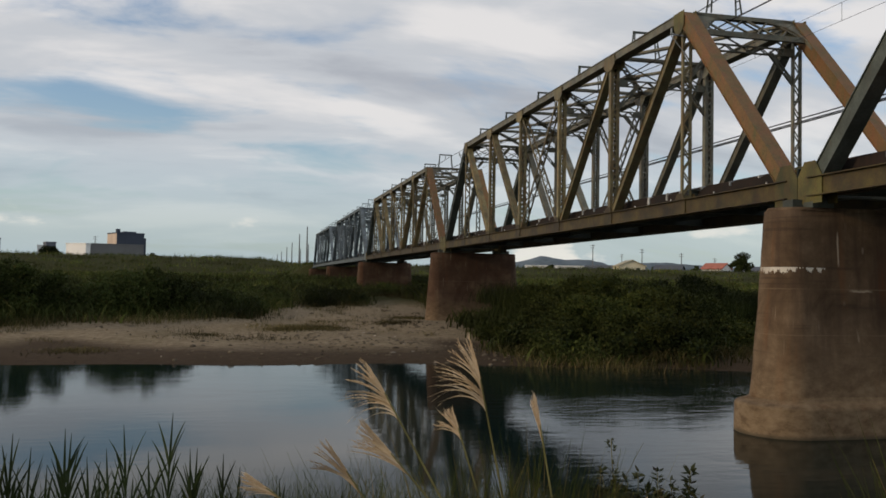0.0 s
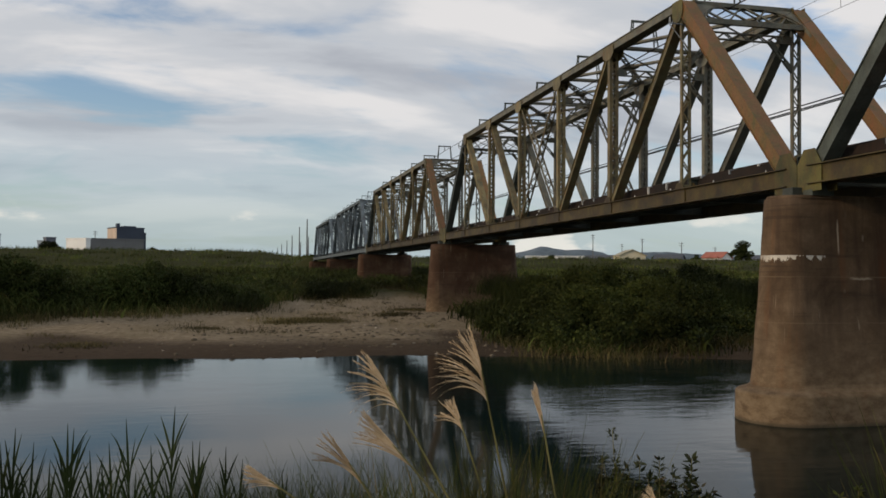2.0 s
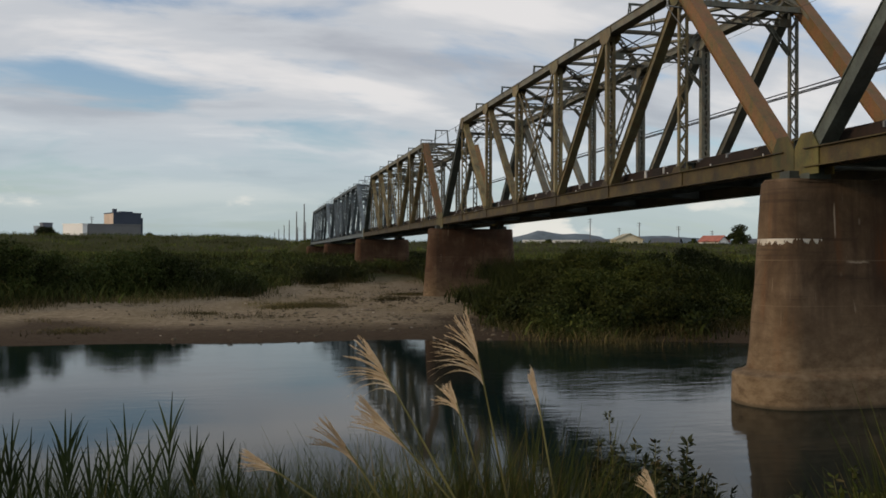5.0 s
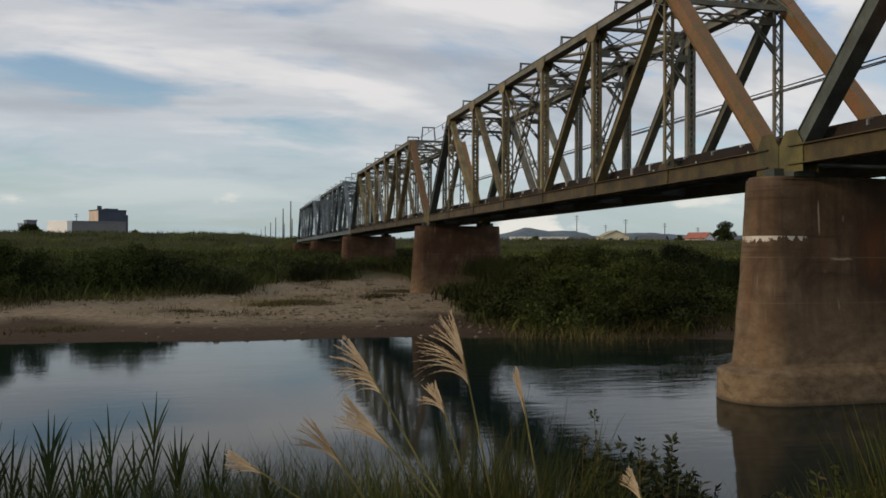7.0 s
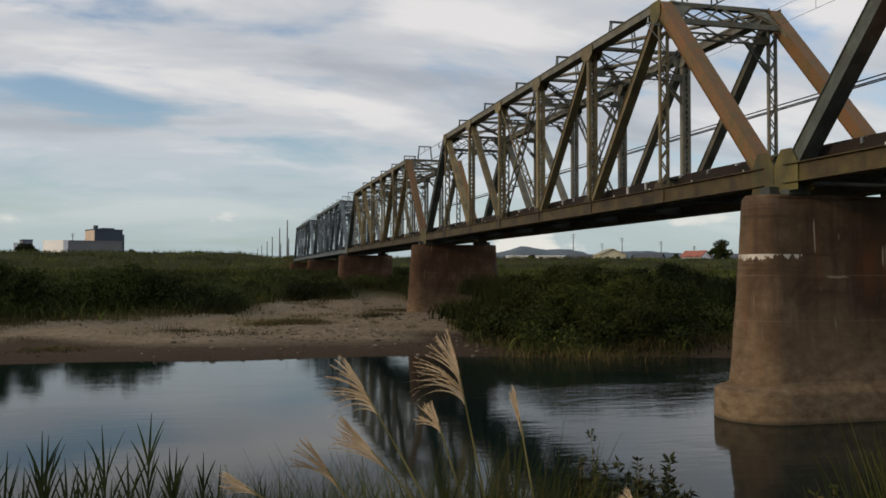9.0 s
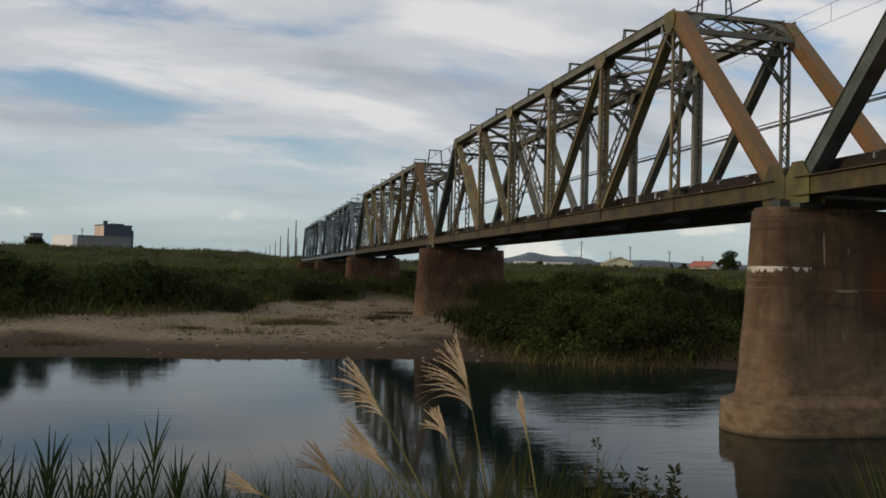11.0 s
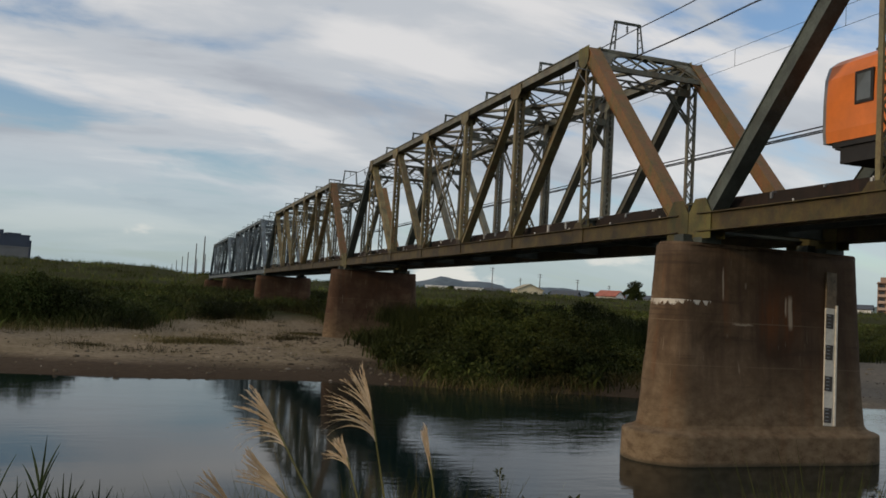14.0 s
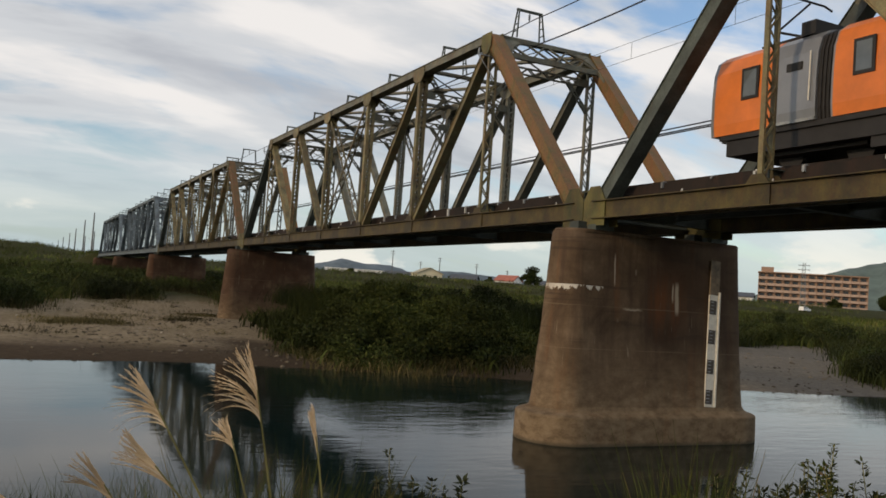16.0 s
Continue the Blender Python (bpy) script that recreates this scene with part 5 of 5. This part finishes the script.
    # single-arm current collector on the roof
    pan = part("pantograph", Shape().box((-0.55, -2.5, 3.52), (0.55, -0.9, 3.57)), CAR_DARK, root, "black current collector")
    for sx in (-0.45, 0.45):
        for yy in (-2.4, -1.0):
            part("insulator", Shape().tube([(sx, yy, 3.40), (sx, yy, 3.52)], 0.06, 0.05, 8), PALE, pan)
    part("lower_arm", Shape().tube([(0, -2.3, 3.57), (0, -0.9, 4.1)], 0.04), CAR_DARK, pan)
    part("upper_arm", Shape().tube([(0.0, -0.9, 4.1), (0, -2.0, 4.62)], 0.03), CAR_DARK, pan)
    part("contact_head", Shape().tube([(-0.85, -2.0, 4.58), (-0.55, -2.0, 4.66), (0.55, -2.0, 4.66), (0.85, -2.0, 4.58)], 0.03), CAR_DARK, pan)
    for sx in (-1, 1):
        part("vent", Shape().box((sx * 1.405 - 0.03, -3.1, 2.35), (sx * 1.405 + 0.03, -2.62, 2.55)), CAR_DARK, root)
    return root


train_car()


# ---------------------------------------------------------------- growth on the near bank
def spot(az, el, dist):
    return Vector((dist * math.sin(radians(az)), dist * math.cos(radians(az)), EYE_Z + dist * math.tan(radians(el))))


def ribbon(s, pts, width, side):
    """A tapering thin leaf or strand along pts."""
    side = Vector(side)
    base = len(s.v)
    n = len(pts)
    for i, p in enumerate(pts):
        t = i / (n - 1)
        w = side * (width * 0.5 * (math.sin(math.pi * min(0.97, 0.18 + 0.8 * t)) + 0.05))
        s.v += [tuple(p - w), tuple(p + w)]
    for i in range(n - 1):
        a = base + 2 * i
        s.f.append((a, a + 1, a + 3, a + 2))


def plume_grass(az0, el0, az1, el1, dist, full, seed, tint="", spread_by=1.0):
    """Silver-grass stem: the plume runs from its neck (az1, el1) to its tip (az0, el0) and bends over to one side."""
    g = random.Random(seed)
    tip, neck = spot(az0, el0, dist), spot(az1, el1, dist * 0.99)
    axis = tip - neck
    foot = neck - axis.normalized() * 1.2 + Vector((0.1, 0.1, 0))
    foot.z = float(ground_height(foot.x, foot.y)) - 0.05
    root = thing("plume_grass", "tall grass stem with a drooping straw-gold plume" + tint, "pampas grass", "plume grasses on the near bank", at=tuple(foot))
    L = lambda p: Vector(p) - foot
    mid = neck - axis.normalized() * 0.55
    stem = [L(foot), L(foot.lerp(mid, 0.5) + Vector((0.02, 0, 0.05))), L(mid), L(neck), L(neck.lerp(tip, 0.5))]
    part("stem", Shape().tube(stem, 0.008, 0.003, 6), STALK, root)
    right = Vector((math.cos(radians(az1)), -math.sin(radians(az1)), 0))
    toward = Vector((-math.sin(radians(az1)), -math.cos(radians(az1)), 0))
    length = axis.length
    s = Shape()
    up = axis.normalized()
    left = (-right - up * (-right).dot(up)).normalized()
    count = int(10 + 16 * full)
    for i in range(count):
        # branchlets leave the lower half of the axis and arch over to one side
        sweep = (i / (count - 1)) ** 1.35
        start = neck + axis * (0.5 * g.random() * (1 - 0.7 * sweep))
        bend = spread_by * (0.03 + 2.0 * sweep + g.uniform(-0.08, 0.08))
        reach = (tip - start).length * (1.0 - 0.12 * sweep) * g.uniform(0.84, 1.04)
        depth = toward * g.uniform(-0.35, 0.35)
        pts, q, n = [start], start.copy(), 11
        for k in range(n):
            a = bend * (k / (n - 1)) ** 0.75
            q = q + (up * math.cos(a) + (left + depth) * math.sin(a)) * (reach / n)
            pts.append(q.copy())
        pts = [L(q) for q in pts]
        ribbon(s, pts, g.uniform(0.0045, 0.007), right + Vector((0, 0, 0.7)))
        for k in range(2, n + 1):
            along = (pts[k] - pts[k - 1]).normalized()
            for _ in range(4):
                d = (along + left * g.uniform(-0.22, 0.22) + up * g.uniform(-0.22, 0.22)) * g.uniform(0.016, 0.034)
                ribbon(s, [pts[k], pts[k] + d * 0.5, pts[k] + d], 0.0018, right + Vector((0, 0, 0.5)))
    part("plume", s, PLUME, root, "feathery straw-gold plume")
    for i in range(4):
        lf = Shape()
        a = foot.lerp(mid, g.uniform(0.1, 0.8))
        sx = g.choice((-1, 1))
        reach = g.uniform(0.5, 0.9)
        pts = [L(a + right * sx * reach * 0.55 * (k / 7) ** 1.5 + Vector((0, 0, reach * ((k / 7) - 0.45 * (k / 7) ** 3)))) for k in range(8)]
        ribbon(lf, pts, 0.016, toward + right * 0.6)
        part("leaf", lf, NEAR_GRASS, root)
    return root


plume_grass(14.89, -3.89, 15.98, -9.08, 4.0, 1.0, 1)
plume_grass(7.95, -5.42, 10.27, -9.49, 4.1, 0.85, 2)
plume_grass(13.6, -8.4, 14.43, -10.9, 4.3, 0.4, 3, "", 0.7)
plume_grass(19.09, -7.58, 19.72, -11.04, 4.2, 0.4, 4, " tinged with pink", 0.10)
plume_grass(7.9, -9.4, 11.31, -13.22, 3.7, 1.0, 5, "", 0.35)
plume_grass(5.48, -10.59, 7.95, -14.21, 3.6, 0.45, 6, "", 0.45)
plume_grass(0.32, -12.5, 2.82, -14.26, 3.8, 0.7, 7, "", 0.4)
plume_grass(26.5, -13.6, 27.3, -15.8, 4.2, 0.3, 8, "", 0.4)


def reed(az, el, dist, leaves, seed, size=1.0):
    g = random.Random(seed)
    tip = spot(az, el, dist)
    z0 = float(ground_height(tip.x, tip.y)) - 0.05
    foot = Vector((tip.x + g.uniform(-0.08, 0.08), tip.y, z0))
    root = thing("reed", "dark green reed with long upright blades", "reed", "reeds on the near bank", at=tuple(foot))
    h = tip.z - z0
    right = Vector((math.cos(radians(az)), -math.sin(radians(az)), 0))
    toward = Vector((-math.sin(radians(az)), -math.cos(radians(az)), 0))
    spine = lambda t: Vector((0, 0, h * t)) + (tip - foot - Vector((0, 0, h))) * t * t
    part("stalk", Shape().tube([spine(0), spine(0.4), spine(0.7), spine(0.9)], 0.008, 0.003, 6), NEAR_REED, root)
    leaves = int(leaves * 1.5) + 2
    for i in range(leaves):
        sx = -1 if i % 2 else 1
        reach = size * g.uniform(0.18, 0.32)
        top = h - 0.02 - 0.032 * i * g.uniform(0.5, 1.4)
        t = max(0.3, (top - reach) / h)
        out = g.uniform(0.10, 0.40)
        yaw = toward * g.uniform(-0.4, 0.4)
        lf = Shape()
        pts = [spine(t) + (right * sx + yaw) * reach * out * (k / 6) ** 1.25 + Vector((0, 0, reach * (k / 6 - 0.25 * out * (k / 6) ** 3))) for k in range(7)]
        ribbon(lf, pts, g.uniform(0.009, 0.016), right * 0.8 + toward * g.uniform(-0.6, 0.6))
        part("leaf", lf, NEAR_REED, root)
    lf = Shape()
    ribbon(lf, [spine(0.85 + 0.15 * k / 5) for k in range(6)], 0.012, right)
    part("leaf", lf, NEAR_REED, root)
    return root


# direction and height of each tip, distance, number of leaves, leaf size
REEDS = ((-4.32, -8.6, 4.8, 14, 1.0), (-10.56, -9.3, 4.7, 12, 1.15), (-10.2, -9.6, 4.7, 9, 1.1), (-7.23, -9.2, 4.8, 9, 1.2), (-8.2, -10.6, 4.8, 5, 1.1), (-5.75, -10.9, 4.7, 6, 1.1),
         (-3.23, -10.8, 4.7, 4, 0.8), (-2.78, -10.8, 4.7, 5, 0.9), (-12.4, -10.3, 4.8, 8, 1.2), (-11.5, -11.4, 4.7, 8, 1.2), (-9.3, -11.0, 4.7, 4, 1.2), (-8.6, -11.6, 4.8, 4, 1.0),
         (-1.16, -11.2, 5.0, 4, 0.8), (-0.1, -12.0, 5.0, 7, 0.8), (-13.4, -9.4, 4.8, 10, 1.1), (-14.2, -10.2, 4.8, 9, 1.1), (2.4, -12.8, 4.8, 6, 0.8), (-6.6, -12.4, 4.7, 5, 0.9))
for i, (az, el, dist, n, size) in enumerate(REEDS):
    reed(az, el, dist, n, 100 + i, size)


def near_grass():
    """Rough grass along the foot of the near bank."""
    g = rng(71)
    n = 1100
    az = np.concatenate([g.uniform(-24, 30, n // 2), g.uniform(3, 24, n // 4), g.uniform(24, 60, n // 4)])
    dist = g.uniform(3.6, 5.6, len(az))
    x, y = dist * np.sin(np.radians(az)), dist * np.cos(np.radians(az))
    z = ground_height(x, y)
    crown = np.interp(az, [-22, -3, 3, 8, 14, 19, 23, 28, 36, 41, 46, 60], [-12.2, -12.2, -12.2, -11.4, -11.0, -11.2, -12.6, -14.2, -14.6, -12.4, -11.6, -10.4]) - g.gamma(1.4, 1.0, len(az))
    h = np.clip(EYE_Z + dist * np.tan(np.radians(crown)) - z, 0.2, 3.0)
    blades("near_grass", NEAR_GRASS, np.stack([x, y, z - 0.03], 1), h, 26, 0.012, 0.4, 72, "rough green and straw grass on the near bank", "grass", seg=5, spread=0.12)


near_grass()


def near_sedge():
    """Dark low sedge between the reeds."""
    g = rng(75)
    n = 900
    az, dist = g.uniform(-16, 8, n), g.uniform(4.2, 5.4, n)
    x, y = dist * np.sin(np.radians(az)), dist * np.cos(np.radians(az))
    z = ground_height(x, y)
    crown = -12.5 - g.gamma(1.5, 0.8, n)
    h = np.clip(EYE_Z + dist * np.tan(np.radians(crown)) - z, 0.2, 3.0)
    blades("near_sedge", NEAR_REED, np.stack([x, y, z - 0.03], 1), h, 30, 0.016, 0.45, 76, "dark green sedge at the foot of the reeds", "sedge", seg=4, spread=0.14)


near_sedge()


def grass_tuft(az, el, dist, seed):
    """A tuft of long upright blades that rises above the bank's other grass."""
    g = rng(seed)
    c = spot(az, el, dist)
    z0 = float(ground_height(c.x, c.y)) - 0.03
    n = 9
    roots = np.stack([c.x + g.normal(0, 0.07, n), c.y + g.normal(0, 0.07, n), np.full(n, z0)], 1)
    blades("grass_tuft", NEAR_GRASS, roots, np.full(n, c.z - z0) * g.uniform(0.9, 1.08, n), 34, 0.014, 0.24, seed + 1, "upright tuft of long green grass", "grass", seg=6, spread=0.06, kind="")


for i, (az, el, dist) in enumerate(((44.0, -8.6, 4.6), (45.2, -9.2, 4.7), (43.2, -9.4, 4.5), (46.2, -10.0, 4.6), (44.6, -9.4, 4.4), (42.4, -10.6, 4.6), (20.8, -11.2, 4.4), (17.6, -11.0, 4.3), (15.2, -11.6, 4.4), (22.2, -12.0, 4.5), (11.8, -11.8, 4.3))):
    grass_tuft(az, el, dist, 400 + 3 * i)


def shrub(az, el, dist, spread, shoots, seed, mat, leaf=0.045):
    """Shrub of thin upright shoots with small pointed leaves."""
    g = random.Random(seed)
    c = spot(az, el, dist)
    z0 = float(ground_height(c.x, c.y)) - 0.05
    root = thing("shrub", "small leafy riverside shrub with thin shoots", "shrub", "shrubs on the near bank", at=(c.x, c.y, z0))
    h = c.z - z0
    right = Vector((math.cos(radians(az)), -math.sin(radians(az)), 0))
    toward = Vector((-math.sin(radians(az)), -math.cos(radians(az)), 0))
    for i in range(shoots):
        o = right * g.uniform(-1, 1) * spread + toward * g.uniform(-0.3, 0.3)
        top = h * (g.uniform(0.80, 0.985) if i else 1.0)
        pts = [o * (0.25 + 0.75 * (k / 6)) + Vector((g.uniform(-0.03, 0.03), 0, top * k / 6)) for k in range(7)]
        stem = part("shoot", Shape().tube(pts, 0.007, 0.0025, 5), STALK, root)
        s = Shape()
        for k in range(130):
            t = 1 - 0.62 * g.random() ** 1.3
            j = min(5, int(t * 6))
            p = pts[j].lerp(pts[j + 1], t * 6 - j)
            d = (right * g.uniform(-1, 1) + toward * g.uniform(-1, 1) + Vector((0, 0, g.uniform(-0.2, 0.9)))).normalized()
            ln = leaf * g.uniform(0.7, 1.5)
            side = d.cross(Vector((g.uniform(-1, 1), g.uniform(-1, 1), 1))).normalized()
            ribbon(s, [p + d * 0.012, p + d * (0.012 + ln * 0.4), p + d * (0.012 + ln)], ln * 0.42, side)
        part("leaves", s, mat, stem)
    return root


for i, (az, el, dist, sp, n) in enumerate(((51.2, -7.0, 5.2, 0.16, 3), (50.2, -9.4, 5.1, 0.4, 14), (52.6, -9.2, 5.0, 0.4, 14), (47.6, -10.2, 5.1, 0.35, 12), (54.6, -8.4, 4.9, 0.4, 12), (53.2, -8.0, 5.0, 0.25, 6), (46.9, -8.9, 5.2, 0.2, 6), (49.2, -9.7, 5.0, 0.3, 8), (44.6, -10.4, 5.0, 0.25, 7), (56, -8.2, 5.0, 0.3, 7),
                                            (24.0, -10.4, 5.6, 0.10, 1), (26.6, -11.9, 5.4, 0.38, 14), (28.8, -14.0, 5.2, 0.4, 14), (25.0, -12.5, 5.3, 0.32, 13), (31.5, -15.0, 5.2, 0.25, 7), (36.5, -14.6, 5.2, 0.25, 7), (40.5, -12.3, 5.2, 0.25, 6),
                                            (27.4, -12.6, 5.0, 0.36, 12), (30.2, -15.2, 4.9, 0.34, 10), (34.2, -15.2, 5.0, 0.3, 8), (38.4, -14.0, 5.0, 0.3, 8), (51.4, -9.8, 4.8, 0.34, 12), (55.4, -9.4, 4.8, 0.34, 10))):
    shrub(az, el, dist, sp, n + 8, 300 + i, SHRUB_LEAF if i % 4 else NEAR_GRASS, 0.040 if 10 < i else 0.028)
